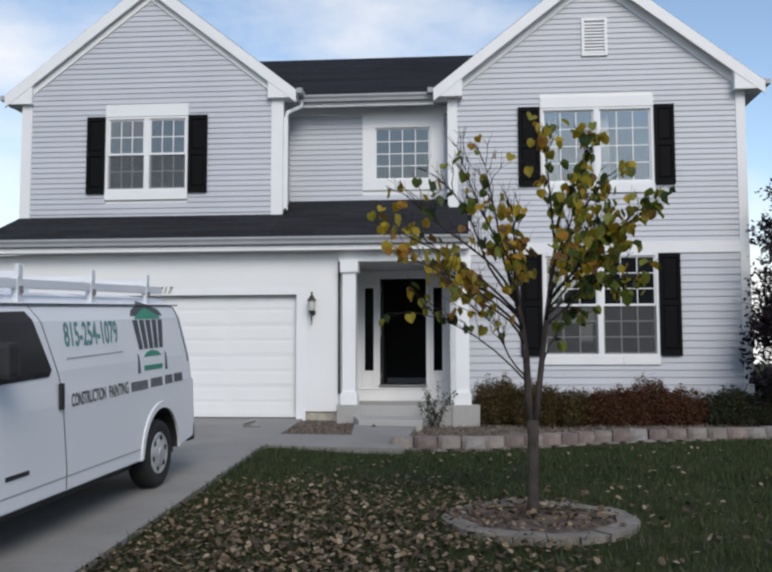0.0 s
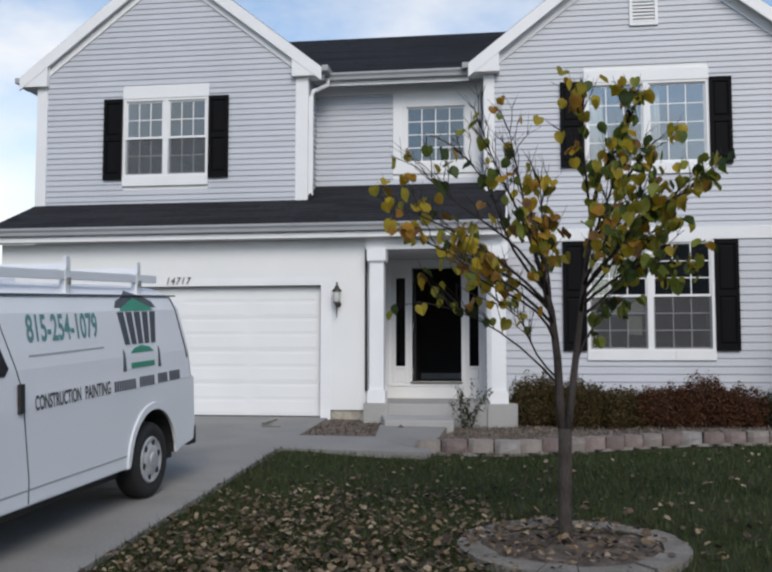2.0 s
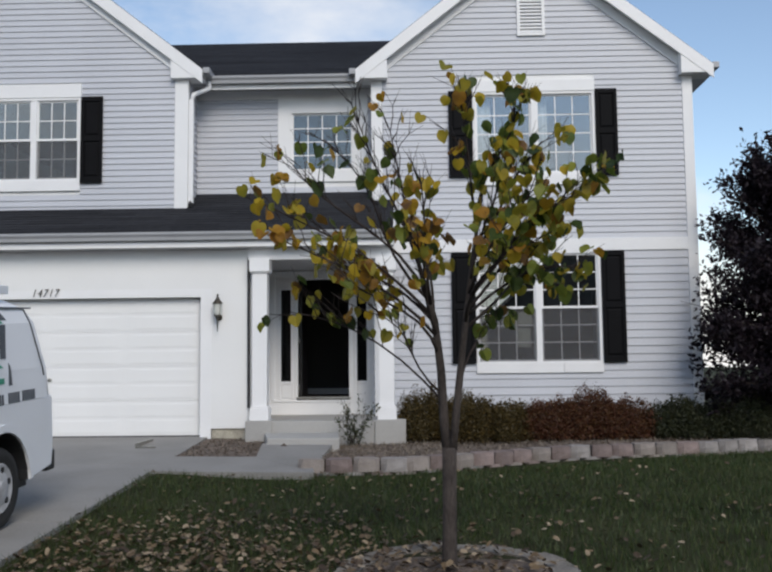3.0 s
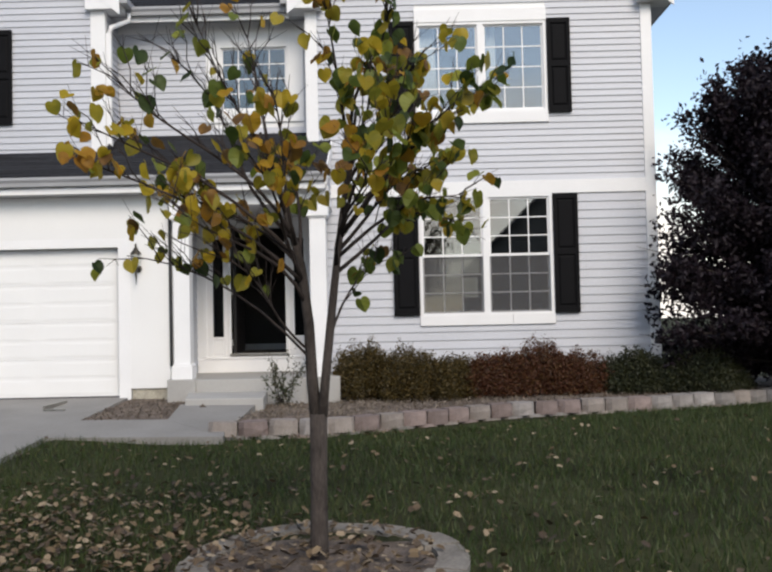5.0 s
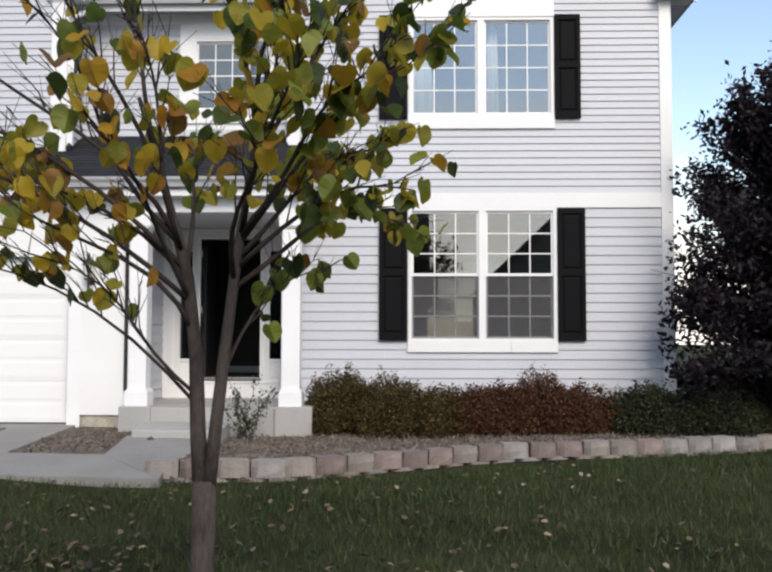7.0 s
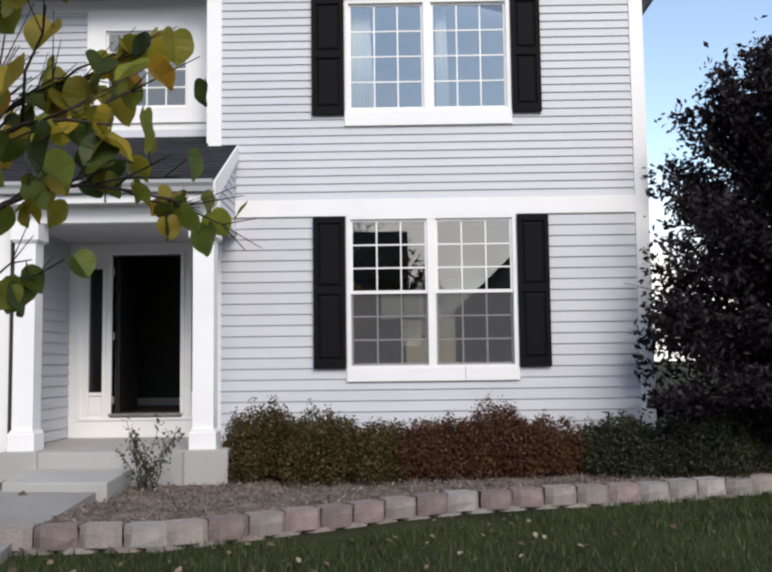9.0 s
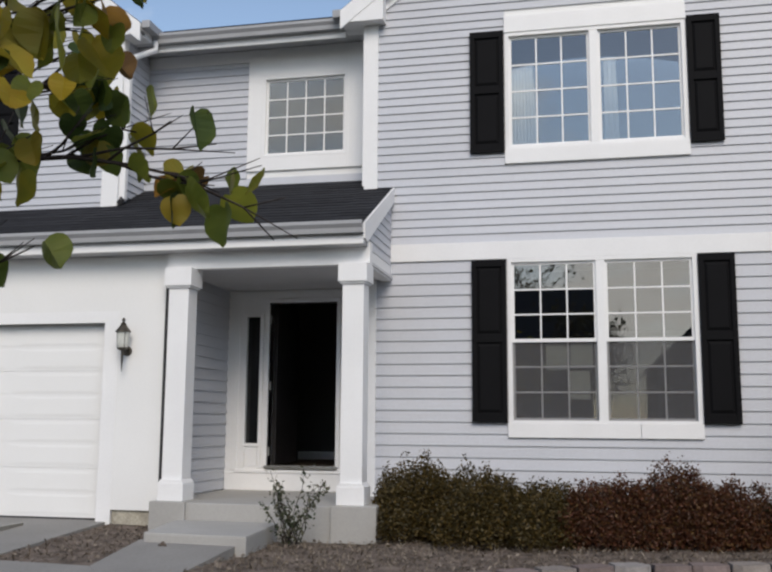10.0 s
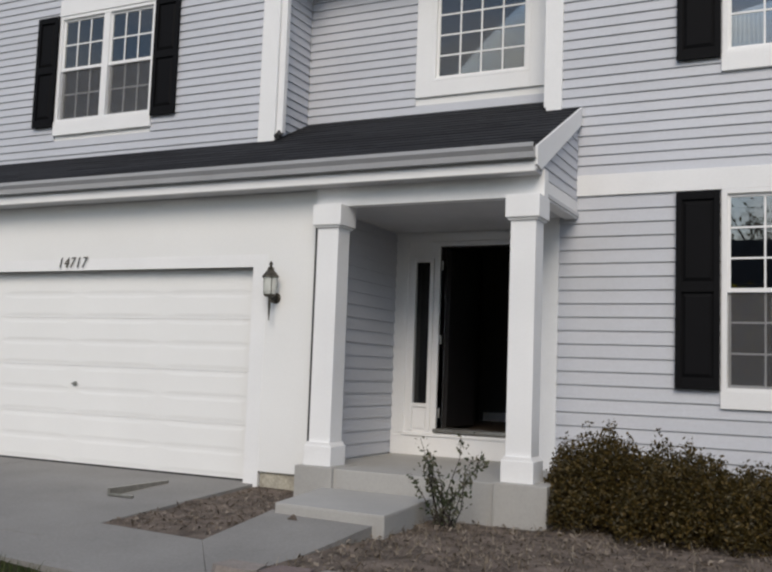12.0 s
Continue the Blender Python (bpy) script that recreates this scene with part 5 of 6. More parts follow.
def plum():
    """A tall dense purple-leaved tree by the house corner."""
    X, Y = 8.55, -0.6
    s = empty("plum_tree", X, Y, BZ)
    tagged(s, "tall dense dark purple-leaved plum tree by the house", "tree")
    rng = random.Random(21)
    bm = tube(bmesh.new(), [(X, Y, BZ - 0.05), (X, Y, 0.5), (X + 0.05, Y, 1.4)], [0.10, 0.085, 0.07], 9)
    ends = []
    for i in range(210):
        a = rng.uniform(0, 2 * math.pi)
        hz = rng.random() ** 0.9
        rad = 2.2 * math.sqrt(max(0.02, 1 - hz ** 3.0)) * rng.uniform(0.6, 1.03)
        z = 0.02 + hz * 4.85
        e = Vector((X + rad * math.cos(a), Y + 0.85 * rad * math.sin(a), z))
        o = Vector((X + rng.uniform(-0.1, 0.1), Y + rng.uniform(-0.1, 0.1), max(0.1, z * 0.6)))
        line = bent(o, e, rng, 0.08, 4)
        tube(bm, line, [0.03, 0.022, 0.015, 0.009, 0.003], 5)
        ends.append((o, e))
    part("trunk", bm, M_BARK, s)
    g = np.random.default_rng(9)
    n = 95000
    pick = g.integers(0, len(ends), n)
    A, B = np.array([list(e[0]) for e in ends])[pick], np.array([list(e[1]) for e in ends])[pick]
    t = g.beta(1.5, 0.9, n)[:, None] * 1.03
    p = A + (B - A) * t + g.normal(scale=0.095, size=(n, 3))
    p[:, 2] = np.maximum(p[:, 2], 0.0)
    p = p[p[:, 0] > 6.96 - 0.45 * (p[:, 1] < -0.25)]
    ob = new("crown", cloud_mesh("crown", p, g.uniform(0.03, 0.062, len(p)), L_PLUM, 10))
    hang(ob, s)


plum()


# ---- grass, fallen leaves, bed litter ----
def under_curve(x, y):
    """How far a place lies on the lawn's side of the edging (positive: lawn)."""
    for (ax, ay), (bx, by) in zip(CURVE, CURVE[1:]):
        if ax <= x <= bx:
            return (ay + (by - ay) * (x - ax) / (bx - ax)) - 0.02 - y
    return -4.50 - 0.07 * (x + 1.2) - y if x < CURVE[0][0] else 1.0


def scatter_lawn():
    g = np.random.default_rng(2)
    n = 90000
    x = g.uniform(-1.17, 10.0, n)
    y = -4.0 - 12.0 * g.random(n) ** 1.15 + 3.6 * np.clip((x - 3) / 6, 0, 1)
    keep = np.array([under_curve(a, b) > 0.03 for a, b in zip(x, y)])
    keep &= np.hypot(x - TX - 0.03, (y - TY + 0.12) / 1.2) > 0.82
    x, y = x[keep], y[keep]
    n = len(x)
    z = np.array([ground_z(a, b) for a, b in zip(x, y)]) - 0.045
    h = g.uniform(0.035, 0.075, n)
    a = g.uniform(0, 2 * np.pi, n)
    lean = g.normal(scale=0.028, size=(n, 2))
    w = 0.0042
    v = np.stack([np.stack([x - w * np.cos(a), y - w * np.sin(a), z], 1), np.stack([x + w * np.cos(a), y + w * np.sin(a), z], 1), np.stack([x + lean[:, 0], y + lean[:, 1], z + h + 0.02], 1)], 1).reshape(-1, 3)
    me = bpy.data.meshes.new("grass")
    me.from_pydata(v.tolist(), [], np.arange(3 * n).reshape(-1, 3).tolist())
    me.materials.append(L_GRASS)
    tagged(new("grass", me), "short dark green lawn grass", "grass", kind="stuff")


scatter_lawn()


def litter(name, places, size, material, seed, label, flat=0.35, slim=0.9):
    """Dry leaves lying on the ground, curled at the edges."""
    g = np.random.default_rng(seed)
    n = len(places)
    a = g.uniform(0, 2 * np.pi, n)
    u = np.stack([np.cos(a), np.sin(a), g.normal(scale=flat, size=n)], 1)
    w = np.stack([-np.sin(a), np.cos(a), g.normal(scale=flat, size=n)], 1)
    s = g.uniform(size * 0.55, size * 1.3, n)[:, None]
    up = np.array([[0, 0, 1.0]])
    c = places
    curl = g.uniform(0.05, 0.5, n)[:, None]
    ring6 = [(1.0, 0.0), (0.45, 0.75), (-0.5, 0.7), (-0.95, 0.0), (-0.5, -0.7), (0.45, -0.75)]
    vs = [c] + [c + u * s * p + w * s * q * slim + up * s * curl * (abs(q)) for p, q in ring6]
    v = np.stack(vs, 1).reshape(-1, 3)
    idx = np.arange(n)[:, None] * 7
    tri = np.concatenate([idx + np.array([[0, k + 1, (k + 1) % 6 + 1]]) for k in range(6)], 1).reshape(-1, 3)
    me = bpy.data.meshes.new(name)
    me.from_pydata(v.tolist(), [], tri.tolist())
    me.materials.append(material)
    tagged(new(name, me), label, "leaves", kind="stuff")


def lawn_leaves():
    g = np.random.default_rng(6)
    n = 64000
    x, y = g.uniform(-1.14, 9.0, n), g.uniform(-16.5, -3.0, n)
    lim = np.array([under_curve(a, b) for a, b in zip(x, y)])
    dense = np.clip(1.15 - np.hypot((x - 0.1) / 2.3, (y + 10.6) / 3.6), 0, 1) ** 0.8
    thin = 0.035 * np.exp(-((x - 1.5) / 3.0) ** 2) * (y > -12) + 0.03 * (np.hypot(x - TX, y - TY) < 2.0) + 0.003
    inside = np.hypot(x - TX - 0.03, (y - TY + 0.12) / 1.2) < 0.64
    ringed = 0.6 * inside
    keep = (g.random(n) < np.maximum(np.maximum(dense, thin), ringed)) & (lim > 0.05)
    x, y = x[keep], y[keep]
    z = np.array([ground_z(a, b) for a, b in zip(x, y)]) - 0.015 + g.uniform(0.0, 0.03, len(x)) + 0.03 * inside[keep]
    litter("fallen_leaves", np.stack([x, y, z], 1), 0.0275, L_FALLEN, 7, "dry brown fallen leaves strewn over the lawn")


lawn_leaves()


def bed_litter():
    g = np.random.default_rng(16)
    n = 16000
    x, y = g.uniform(-1.6, 8.5, n), g.uniform(-4.3, -0.4, n)
    lim = np.array([under_curve(a, b) for a, b in zip(x, y)])
    front = (x > 0.82) & (lim < -0.2) & ~((x < 1.8) & (y > -1.55)) & (y < -0.5)
    side = (x < -0.2) & (x > -1.15) & (y > -3.35) & (y < -1.3) & ((x < -0.58) | (y < -1.6))
    keep = (front & (g.random(n) < 0.75)) | side
    x, y = x[keep], y[keep]
    z = np.full(len(x), -0.118) + g.uniform(0, 0.02, len(x)) + (0.042 * (y + 3.5) - 0.026) * (x < 0)
    litter("bed_litter", np.stack([x, y, z], 1), 0.019, leaf_mat("dry_litter", [(0.07, 0.055, 0.042), (0.12, 0.095, 0.075), (0.17, 0.135, 0.105), (0.26, 0.215, 0.17)], 0.05, True), 17, "dry stalks and leaf litter on the mulch", 0.6, 0.4)


bed_litter()


def dry_stalks():
    """Thin pale dead stalks standing and lying in the front bed."""
    g = np.random.default_rng(31)
    n = 2600
    x, y = g.uniform(0.85, 6.5, n), g.uniform(-4.2, -1.2, n)
    lim = np.array([under_curve(a, c) for a, c in zip(x, y)])
    keep = (lim < -0.22) & ~((x < 1.8) & (y > -1.6)) & (g.random(n) < np.where(x < 2.6, 0.9, 0.35))
    x, y = x[keep], y[keep]
    n = len(x)
    a, h, lean = g.uniform(0, 2 * np.pi, n), g.uniform(0.03, 0.11, n), g.normal(scale=0.05, size=(n, 2))
    z = np.full(n, -0.13)
    w = 0.003
    v = np.stack([np.stack([x - w * np.cos(a), y - w * np.sin(a), z], 1), np.stack([x + w * np.cos(a), y + w * np.sin(a), z], 1), np.stack([x + lean[:, 0], y + lean[:, 1], z + h], 1)], 1).reshape(-1, 3)
    me = bpy.data.meshes.new("dry_stalks")
    me.from_pydata(v.tolist(), [], np.arange(3 * n).reshape(-1, 3).tolist())
    me.materials.append(leaf_mat("dry_stalk", [(0.14, 0.11, 0.07), (0.25, 0.20, 0.14), (0.36, 0.31, 0.23)], 0.2, True))
    tagged(new("dry_stalks", me), "dead pale stalks in the front bed", "stalks", kind="stuff")


dry_stalks()
# Raised L-shaped strip, added to stand for a dark mark on the slab.
strip = box(one_box(-1.96, -1.93, -2.45, -1.62, drive_z(-2.45), drive_z(-1.62) + 0.022, 0.003), -1.93, -1.67, -2.45, -2.42, drive_z(-2.4) + 0.0, drive_z(-2.4) + 0.02, 0.003)
tagged(part("driveway_mark", strip, M_METAL), "thin grey L-shaped strip standing for a dark mark on the driveway", "metal bar")
clod = tube(bmesh.new(), [(0.16, -2.74, -0.050), (0.20, -2.73, -0.030), (0.24, -2.75, -0.050)], [0.012, 0.026, 0.008], 6)
tagged(part("soil_clod", clod, M_MULCH, None, "", True), "small dark clod of soil on the front walk", "soil")


# ---- the work van ----
def van_side(z):
    """Half width of the van's body at a height over its own ground."""
    pts = ((0.36, 1.0), (1.10, 1.0), (1.38, 0.985), (1.80, 0.925), (1.93, 0.875), (2.02, 0.74))
    for (za, xa), (zb, xb) in zip(pts, pts[1:]):
        if za <= z <= zb:
            return xa + (xb - xa) * (z - za) / (zb - za)
    return pts[0][1] if z < pts[0][0] else pts[-1][1]


def rounded_ring(bm, y0, y1, hw, z, r):
    vs = []
    for cx, cy, a0 in ((hw - r, y1 - r, 0), (-hw + r, y1 - r, 90), (-hw + r, y0 + r, 180), (hw - r, y0 + r, 270)):
        for k in range(5):
            a = radians(a0 + 22.5 * k)
            vs.append(bm.verts.new((cx + r * math.cos(a), cy + r * math.sin(a), z)))
    return vs


def side_patch(name, pts, material, parent, lift=0.004, thick=0.003, label="", mirror=False):
    """A flat-cut shape given in (y, z), wrapped on the van's side."""
    bm = bmesh.new()
    s = -1 if mirror else 1
    bm.faces.new([bm.verts.new((0, y, z)) for y, z in pts])
    for cut in (1.10, 1.38, 1.80, 1.93):
        bmesh.ops.bisect_plane(bm, geom=bm.verts[:] + bm.edges[:] + bm.faces[:], plane_co=(0, 0, cut), plane_no=(0, 0, 1))
    for v in bm.verts:
        v.co.x = s * (van_side(v.co.z) + lift)
    r = bmesh.ops.extrude_face_region(bm, geom=bm.faces[:])
    for v in r["geom"]:
        if isinstance(v, bmesh.types.BMVert):
            v.co.x -= s * (thick + lift)
    return part(name, bm, material, parent, label)


def arc(cy, cz, r, a0, a1, n):
    return [(cy + r * math.cos(radians(a0 + (a1 - a0) * i / n)), cz + r * math.sin(radians(a0 + (a1 - a0) * i / n))) for i in range(n + 1)]


def side_text(name, body, y0, y1, z, height, material, parent, lean=0.0):
    cu = bpy.data.curves.new(name, "FONT")
    cu.body, cu.size, cu.extrude, cu.offset = body, 1.0, 0.0, 0.02
    tmp = new(name, cu)
    me = bpy.data.meshes.new_from_object(tmp.evaluated_get(bpy.context.evaluated_depsgraph_get()))
    bpy.data.objects.remove(tmp)
    co = np.array([v.co[:] for v in me.vertices])
    lo, hi = co.min(0), co.max(0)
    for v in me.vertices:
        yy = y0 + (v.co.x - lo[0]) / (hi[0] - lo[0]) * (y1 - y0)
        zz = z + (v.co.y - lo[1]) / (hi[1] - lo[1]) * height + lean * (yy - y0)
        v.co = (van_side(zz) + 0.005, yy, zz)
    me.materials.clear()
    me.materials.append(material)
    ob = new(name, me)
    hang(ob, parent)
    return ob


def build_van():
    van = empty("van")
    tagged(van, "white cargo van with green signwriting and a roof rack", "van")
    # lower body with wheel openings
    poly = [(0.96, 0.42), (0.98, 0.62), (0.98, 1.10), (-4.00, 1.10), (-4.55, 1.06), (-4.74, 0.85), (-4.76, 0.50), (-4.70, 0.36)]
    poly += [(-4.31, 0.36)] + arc(-3.80, 0.36, 0.50, 180, 0, 12)[1:-1] + [(-3.30, 0.36), (-0.51, 0.36)] + arc(0.0, 0.36, 0.51, 180, 0, 12)[1:-1] + [(0.51, 0.36)]
    bm = bmesh.new()
    prism(bm, poly, "x", -1.0, 1.0)
    bmesh.ops.bevel(bm, geom=[e for e in bm.edges if abs(e.verts[0].co.x - e.verts[1].co.x) < 1e-6], offset=0.016, segments=2, affect="EDGES")
    part("lower_body", bm, M_VAN, van)
    bm = bmesh.new()
    lv = [(-4.10, 0.98, 1.0, 1.09, 0.10), (-3.98, 0.975, 0.985, 1.38, 0.14), (-3.42, 0.90, 0.925, 1.80, 0.20), (-3.18, 0.82, 0.875, 1.93, 0.22), (-2.9, 0.70, 0.74, 2.02, 0.25), (-2.4, 0.5, 0.45, 2.055, 0.25)]
    rings = [rounded_ring(bm, *q[:3], q[3], q[4]) for q in lv]
    for a, b in zip(rings, rings[1:]):
        for k in range(20):
            bm.faces.new((a[k], a[(k + 1) % 20], b[(k + 1) % 20], b[k]))
    bm.faces.new(rings[-1])
    bm.faces.new(rings[0][::-1])
    shell = part("upper_body", bm, M_VAN, van, "", True)
    for pl in shell.data.polygons:
        if pl.area > 0.12:
            pl.use_smooth = False
    part("underbody", one_box(-0.80, 0.80, -4.5, 0.85, 0.24, 0.62, 0.02), M_BLACK, van, "black underbody")
    # dark wells and pressed flares round the wheel openings
    for cy in (0.0, -3.80):
        for sx in (1, -1):
            well = prism(bmesh.new(), arc(cy, 0.36, 0.496, 180, 0, 16), "x", sx * 0.72, sx * 0.735)
            prism(well, arc(cy, 0.36, 0.497, 180, 0, 16) + arc(cy, 0.36, 0.480, 0, 180, 16), "x", sx * 0.735, sx * 0.985)
            part("wheel_well", well, M_BLACK, van, "black wheel well liner")
        bm = bmesh.new()
        outer, inner = arc(cy, 0.36, 0.565, 180, 0, 16), arc(cy, 0.36, 0.50, 180, 0, 16)
        prism(bm, outer + inner[::-1], "x", 0.95, 1.014)
        bmesh.ops.bevel(bm, geom=[e for e in bm.edges if min(e.verts[0].co.x, e.verts[1].co.x) > 1.0], offset=0.012, segments=2, affect="EDGES")
        part("arch_flare", bm, M_VAN, van)
    # Flat grey strip draws the shade of a crease above the sill.
    side_patch("sill_crease", [(-3.27, 0.475), (-0.56, 0.475), (-0.56, 0.49), (-3.27, 0.49)], M_GUTTER, van, 0.002)
    # front door window, seams, handle
    win = [(-2.40, 1.345), (-2.345, 1.40), (-2.55, 1.82), (-2.62, 1.885), (-3.16, 1.88), (-3.55, 1.42), (-3.60, 1.33)]
    side_patch("side_window", win, M_VANGLASS, van, 0.006, 0.004, "dark tinted driver's window")
    side_patch("side_window", win, M_VANGLASS, van, 0.006, 0.004, "dark tinted passenger's window", True)
    seam = [(-2.13, 0.38), (-2.12, 0.55), (-2.20, 1.25), (-2.42, 1.80), (-2.54, 1.93)]
    for (ya, za), (yb, zb) in zip(seam, seam[1:]):
        side_patch("door_seam", [(ya, za), (ya + 0.012, za), (yb + 0.012, zb), (yb, zb)], M_BLACK, van, 0.002)
    side_patch("door_seam", [(-3.40, 0.90), (-3.388, 0.90), (-3.388, 1.30), (-3.40, 1.30)], M_BLACK, van, 0.002)
    h = part("door_handle", one_box(1.0, 1.028, -2.26, -2.195, 1.06, 1.28, 0.012), M_BLACK, van, "black door handle")
    part("drip_rail", prism(bmesh.new(), [(0.868, 1.936), (0.892, 1.936), (0.892, 1.95), (0.868, 1.95)], "y", -3.3, 0.75), M_INK, van, "thin dark drip rail")
    part("side_badge", one_box(1.0, 1.006, -3.07, -2.73, 0.605, 0.64), M_BLACK, van, "dark narrow badge bar")
    mir = one_box(1.02, 1.24, -3.42, -3.26, 1.40, 1.66, 0.04)
    box(mir, 0.93, 1.06, -3.38, -3.31, 1.42, 1.48, 0.01)
    part("wing_mirror", mir, M_BLACK, van, "black wing mirror")
    bm = bmesh.new()
    ws = [bm.verts.new(p) for p in ((-0.80, -3.965, 1.39), (0.80, -3.965, 1.39), (0.74, -3.43, 1.79), (-0.74, -3.43, 1.79))]
    bm.faces.new(ws)
    bmesh.ops.translate(bm, verts=bm.verts, vec=(0, -0.012, 0.01))
    ob = part("windscreen", bm, M_VANGLASS, van, "dark windscreen")
    ob.modifiers.new("glass", "SOLIDIFY").thickness = 0.006
    for s in (-1, 1):
        part("headlight", one_box(s * 0.80 - 0.14, s * 0.80 + 0.14, -4.79, -4.71, 0.74, 0.92, 0.02), M_LAMPGLASS, van, "clear headlight")
        part("tail_light", one_box(s * 0.76 - 0.06, s * 0.76 + 0.06, 0.93, 0.985, 1.12, 1.42, 0.02), mat("red_lens", (0.25, 0.015, 0.012), 0.25, 0.1), van, "tall red tail light")
    part("grille", one_box(-0.6, 0.6, -4.79, -4.73, 0.66, 0.98, 0.02), M_BLACK, van, "black radiator grille")
    part("front_bumper", one_box(-0.99, 0.99, -4.90, -4.66, 0.36, 0.60, 0.05), M_BLACK, van, "dark front bumper")
    part("rear_bumper", one_box(-0.97, 0.97, 0.92, 1.10, 0.36, 0.56, 0.03), M_BLACK, van, "dark rear step bumper")
    side_patch("rear_edge", [(0.80, 1.30), (0.825, 1.30), (0.64, 1.92), (0.62, 1.92)], M_BLACK, van, 0.004, 0.003, "dark rubber edge of the rear door")
    # signwriting on the side
    side_text("phone_number", "815-254-1079", -2.06, -0.99, 1.575, 0.215, M_TEAL, van, 0.0)
    side_patch("small_print", [(-2.06, 1.468), (-0.92, 1.478), (-0.92, 1.492), (-2.06, 1.482)], M_GUTTER, van, 0.003)
    side_text("service_word", "CONSTRUCTION", -2.03, -1.36, 1.06, 0.115, M_INK, van, 0.012)
    side_text("service_word", "PAINTING", -1.29, -0.86, 1.07, 0.115, M_INK, van, 0.012)
    for y0, y1 in ((-0.78, -0.36), (-0.29, 0.03), (0.10, 0.32), (0.36, 0.62)):
        z = 1.065 + 0.012 * (y0 + 2.0)
        n = round((y1 - y0) / 0.047)
        for i in range(n):
            a = y0 + i * (y1 - y0) / n
            side_patch("word_bar", [(a, z), (a + 0.030, z + 0.001), (a + 0.030, z + 0.094), (a, z + 0.093)], M_INK, van, 0.004)
    side_patch("door_mark", arc(-3.62, 1.16, 0.13, 0, 330, 11), M_TEAL, van, 0.005)
    # house-shaped mark
    yc = -0.20
    side_patch("mark_roof", [(yc - 0.42, 1.83), (yc - 0.30, 1.83), (yc, 1.925), (yc + 0.30, 1.83), (yc + 0.42, 1.83), (yc + 0.36, 1.89), (yc, 1.99), (yc - 0.36, 1.89)], M_INK, van, 0.006)
    side_patch("mark_gable", [(yc - 0.34, 1.80), (yc + 0.34, 1.80), (yc + 0.29, 1.835), (yc, 1.92), (yc - 0.29, 1.835)], M_GREEN, van, 0.005)
    for i in range(5):
        a, c = yc - 0.40 + i * 0.165, yc - 0.32 + i * 0.132
        side_patch("mark_bar", [(a, 1.79), (a + 0.115, 1.79), (c + 0.092, 1.49), (c, 1.49)], M_INK, van, 0.006)
    side_patch("mark_base", [(yc - 0.24, 1.41), (yc - 0.15, 1.455), (yc, 1.475), (yc + 0.15, 1.455), (yc + 0.24, 1.41)], M_GREEN, van, 0.005)
    side_patch("mark_base", [(yc - 0.24, 1.27), (yc + 0.24, 1.27), (yc + 0.24, 1.32), (yc - 0.24, 1.32)], M_GREEN, van, 0.005)
    for a in (yc - 0.40, yc + 0.32):
        side_patch("mark_leg", [(a, 1.25), (a + 0.06, 1.25), (a + 0.045, 1.42), (a + 0.02, 1.45)], M_INK, van, 0.005)
    # wheels
    for cy in (0.0, -3.80):
        for s in (1, -1):
            w = part("wheel", lathe(bmesh.new(), [(0.20, 0.77), (0.222, 0.80), (0.222, 0.965), (0.21, 0.978), (0.16, 0.966), (0.11, 0.982), (0.07, 0.986), (0.06, 0.998), (0.02, 1.0)], cy, 0.36, 24, "x"), M_RIM, van, "dull steel wheel", False)
            tyre = part("tyre", lathe(bmesh.new(), [(0.225, 0.745), (0.33, 0.75), (0.36, 0.79), (0.364, 0.86), (0.36, 0.935), (0.335, 0.975), (0.27, 0.985), (0.222, 0.962)], cy, 0.36, 32, "x"), M_RUBBER, w, "black rubber tyre", True)
            # Black discs on the rim give the darkness of its vent holes.
            for k in range(6):
                a = radians(60 * k + 15)
                hole = lathe(bmesh.new(), [(0.03, 0.962), (0.03, 0.9745)], cy + 0.165 * math.cos(a), 0.36 + 0.165 * math.sin(a), 8, "x")
                part("vent_hole", hole, M_BLACK, w, "black disc drawn as a hole in the wheel")
            if s < 0:
                w.matrix_basis = Matrix.Rotation(math.pi, 4, "Z") @ Matrix.Translation((0, -2 * cy, 0))
    # roof rack
    for s in (1, -1):
        part("rack_rail", one_box(s * 0.80 - 0.025, s * 0.80 + 0.025, -3.5, 0.45, 2.07, 2.15, 0.008), M_VAN, van, "white rack rail")
    for y in (-3.38, -2.56, -1.26, 0.04):
        bm = one_box(-0.83, 0.83, y - 0.03, y + 0.03, 2.16, 2.21, 0.006)
        for s in (1, -1):
            box(bm, s * 0.80 - 0.03, s * 0.80 + 0.03, y - 0.04, y + 0.04, 1.93, 2.16, 0.006)
            box(bm, s * 0.82 - 0.015, s * 0.82 + 0.015, y - 0.035, y + 0.035, 2.16, 2.27, 0.006)
        bar = part("crossbar", bm, M_VAN, van, "white rack crossbar")
        part("clamp", one_box(0.815, 0.85, y - 0.02, y + 0.02, 2.03, 2.09, 0.005), M_METAL, bar, "small metal clamp")
    van.matrix_basis = pose(-2.60, -7.50, drive_z(-7.5), 0, 0, -3.5) @ pose(0, 0, 0, 3.26, 0, 0)


build_van()


# ---- beyond: street, houses and trees ----
tagged(part("road", one_box(-300, 300, -34, -27, -0.6, -0.44), M_ROAD), "grey asphalt street behind the front lawn", "road", kind="structure")
tagged(part("pavement", one_box(-300, 300, -25.5, -24.2, -0.6, -0.40), M_CONC), "pale concrete pavement along the street", "pavement", kind="structure")


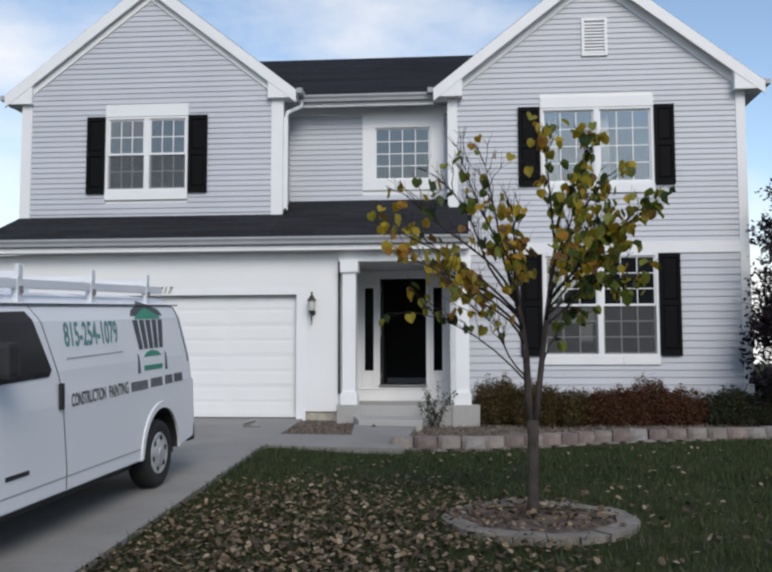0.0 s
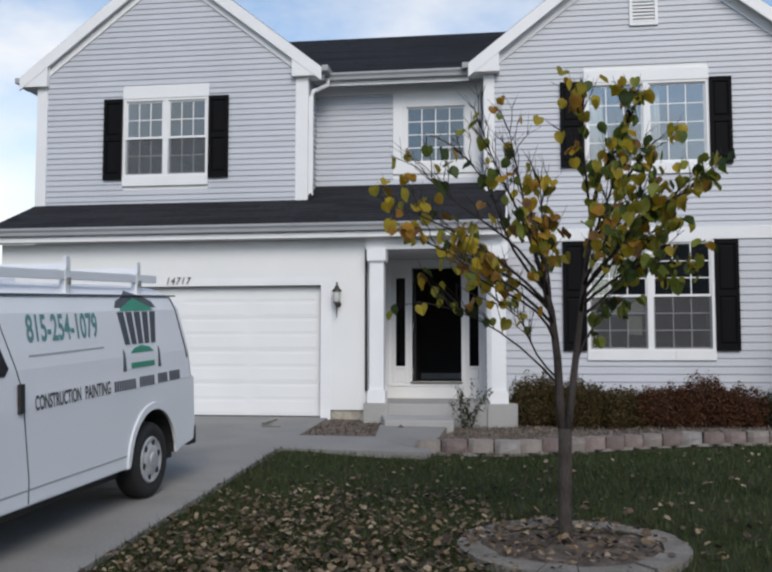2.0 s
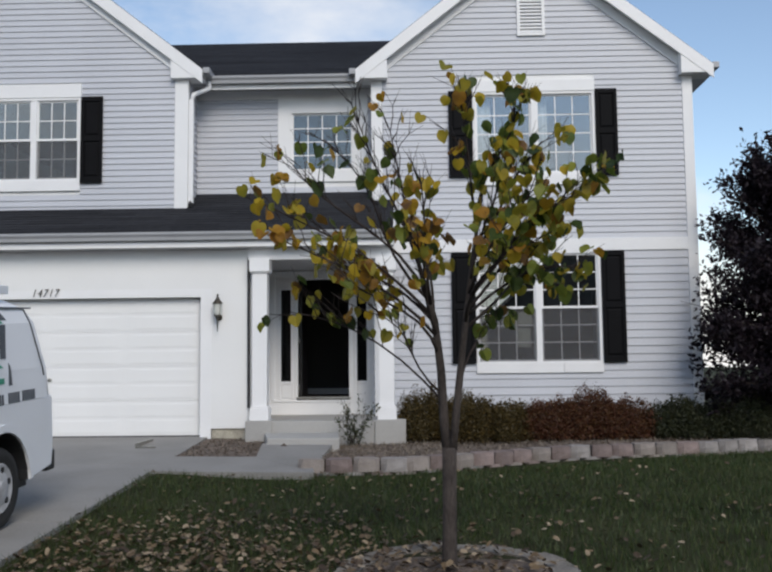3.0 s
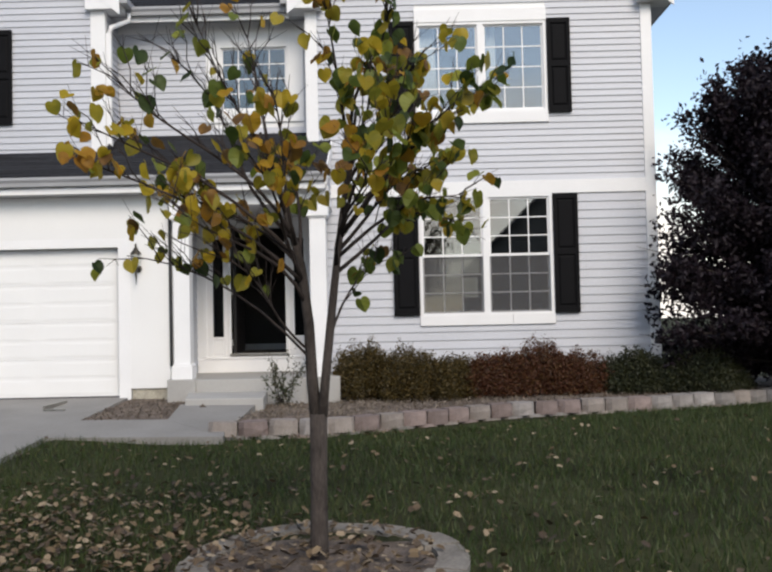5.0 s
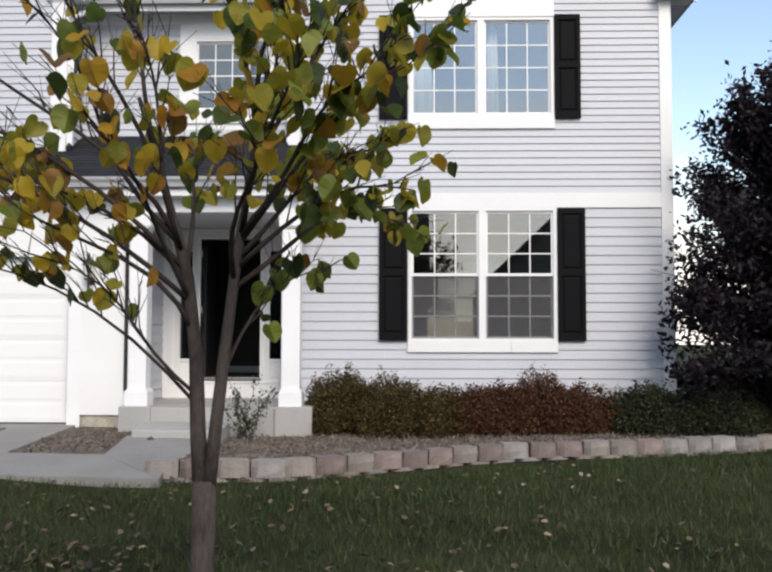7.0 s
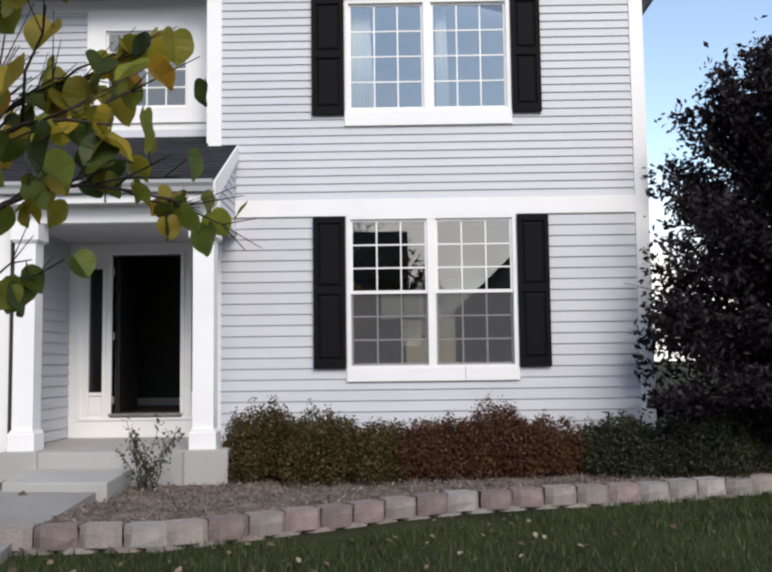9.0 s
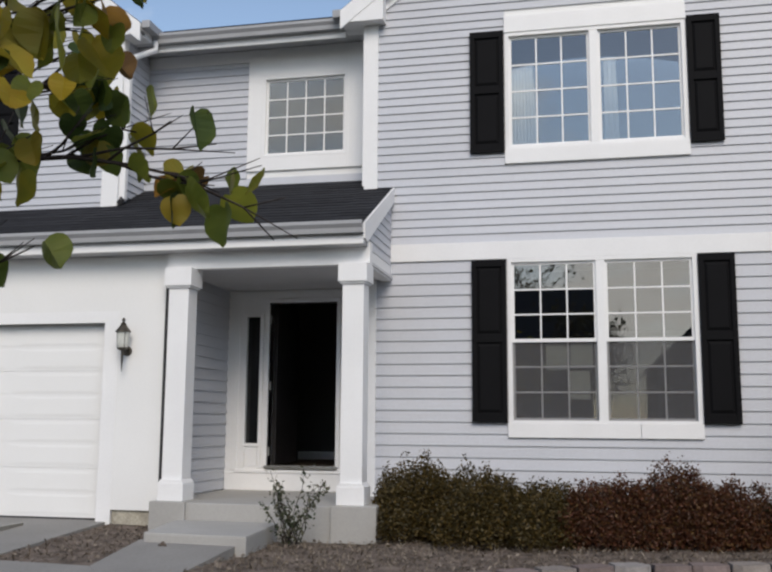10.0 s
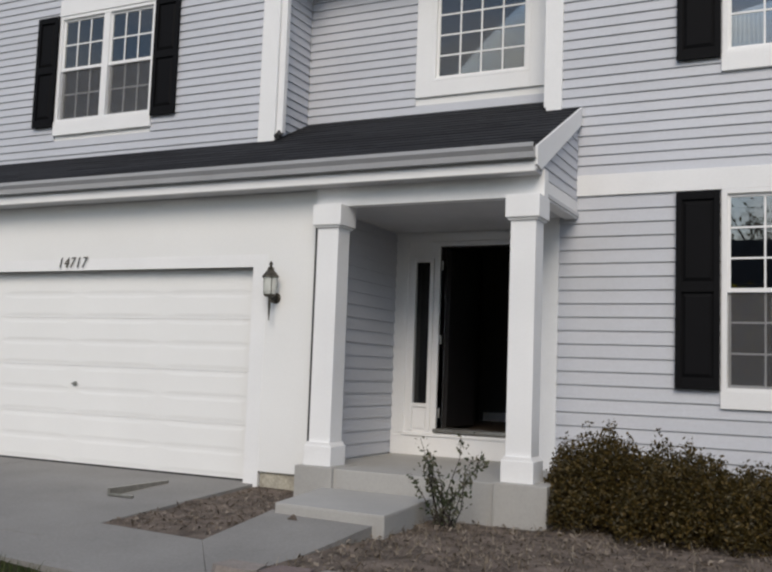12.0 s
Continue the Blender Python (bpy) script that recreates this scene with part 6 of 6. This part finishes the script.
def far_house(x, y, w, d, eave, ridge, gable_front, label, wall_m, yaw=0):
    h = empty("house")
    tagged(h, label, "house", "neighbouring houses")
    bm = bmesh.new()
    if gable_front:
        prism(bm, [(-w / 2, -0.5), (w / 2, -0.5), (w / 2, eave), (0, ridge - 0.1), (-w / 2, eave)], "y", -d / 2, d / 2)
    else:
        prism(bm, [(-d / 2, -0.5), (d / 2, -0.5), (d / 2, eave), (0, ridge - 0.1), (-d / 2, eave)], "x", -w / 2, w / 2)
    part("wall", bm, wall_m, h)
    bm = bmesh.new()
    o = 0.4
    if gable_front:
        k = (ridge - eave) / (w / 2)
        for s in (-1, 1):
            slab_between(bm, ((s * (w / 2 + o), -d / 2 - o, eave - o * k), (0, -d / 2 - o, ridge), (0, d / 2 + o, ridge), (s * (w / 2 + o), d / 2 + o, eave - o * k)), 0.15)
    else:
        k = (ridge - eave) / (d / 2)
        for s in (-1, 1):
            slab_between(bm, ((-w / 2 - o, s * (d / 2 + o), eave - o * k), (-w / 2 - o, 0, ridge), (w / 2 + o, 0, ridge), (w / 2 + o, s * (d / 2 + o), eave - o * k)), 0.15)
    part("roof", bm, M_ROOFDECK, h)
    for side in (-1, 1):
        yy = side * d / 2
        for px in (-0.3, 0.3):
            for pz in (1.0, 3.6):
                if pz + 1.4 < eave:
                    win = part("window", one_box(px * w - 0.75, px * w + 0.75, yy - 0.04, yy + 0.04, pz, pz + 1.35, 0.01), M_WHITE, h)
                    part("pane", one_box(px * w - 0.66, px * w + 0.66, yy - 0.05, yy + 0.05, pz + 0.09, pz + 1.26), M_VANGLASS, win)
    h.matrix_basis = pose(x, y, -0.45, 0, 0, yaw)
    return h


far_house(-2.9, -46.0, 13.6, 9.0, 5.6, 9.7, False, "dark two-storey house across the street", M_BRICKFAR)
far_house(15.2, -46.0, 15.5, 10.0, 5.0, 12.4, True, "dark gabled house across the street", M_BRICKFAR)
far_house(-22.0, -46.0, 13.0, 9.0, 4.9, 8.6, False, "dark two-storey house across the street", M_BRICKFAR)
far_house(34.0, -47.0, 13.0, 9.0, 4.9, 8.6, False, "dark two-storey house across the street", M_BRICKFAR)
far_house(23.0, 10.0, 9.0, 10.0, 2.7, 4.6, False, "pale neighbouring house with a dark roof", M_PANEL)


def far_tree(x, y, h, seed, leaf=0.16, n=1500):
    s = empty("tree", x, y, -0.5)
    tagged(s, "half-bare autumn tree far across the street", "tree", "far trees")
    rng = random.Random(seed)
    bm = tube(bmesh.new(), [(x, y, -0.6), (x, y, h * 0.3), (x + 0.2, y, h * 0.62)], [0.28, 0.2, 0.1], 7)
    ends = []
    for _ in range(26):
        o = Vector((x, y, h * rng.uniform(0.28, 0.6)))
        e = o + Vector((rng.uniform(-1, 1) * h * 0.27, rng.uniform(-1, 1) * h * 0.27, rng.uniform(0.12, 0.42) * h))
        tube(bm, bent(o, e, rng, 0.2, 3), [0.09, 0.06, 0.035, 0.01], 5)
        ends.append((o, e))
    part("trunk", bm, M_BARK, s)
    g = np.random.default_rng(seed)
    pick = g.integers(0, len(ends), n)
    A, B = np.array([list(e[0]) for e in ends])[pick], np.array([list(e[1]) for e in ends])[pick]
    p = A + (B - A) * g.beta(3, 1, n)[:, None] + g.normal(scale=0.35, size=(n, 3))
    ob = new("crown", cloud_mesh("crown", p, g.uniform(leaf * 0.6, leaf * 1.3, n), L_FAR, seed))
    hang(ob, s)


for i, (x, y, h) in enumerate(((-0.6, -56, 15.5), (3.9, -41, 8.0), (-11.0, -57, 11.0), (-30, -55, 10), (44, -55, 11), (27, -58, 10.5), (-15, -38, 7.0))):
    far_tree(x, y, h, 40 + i)
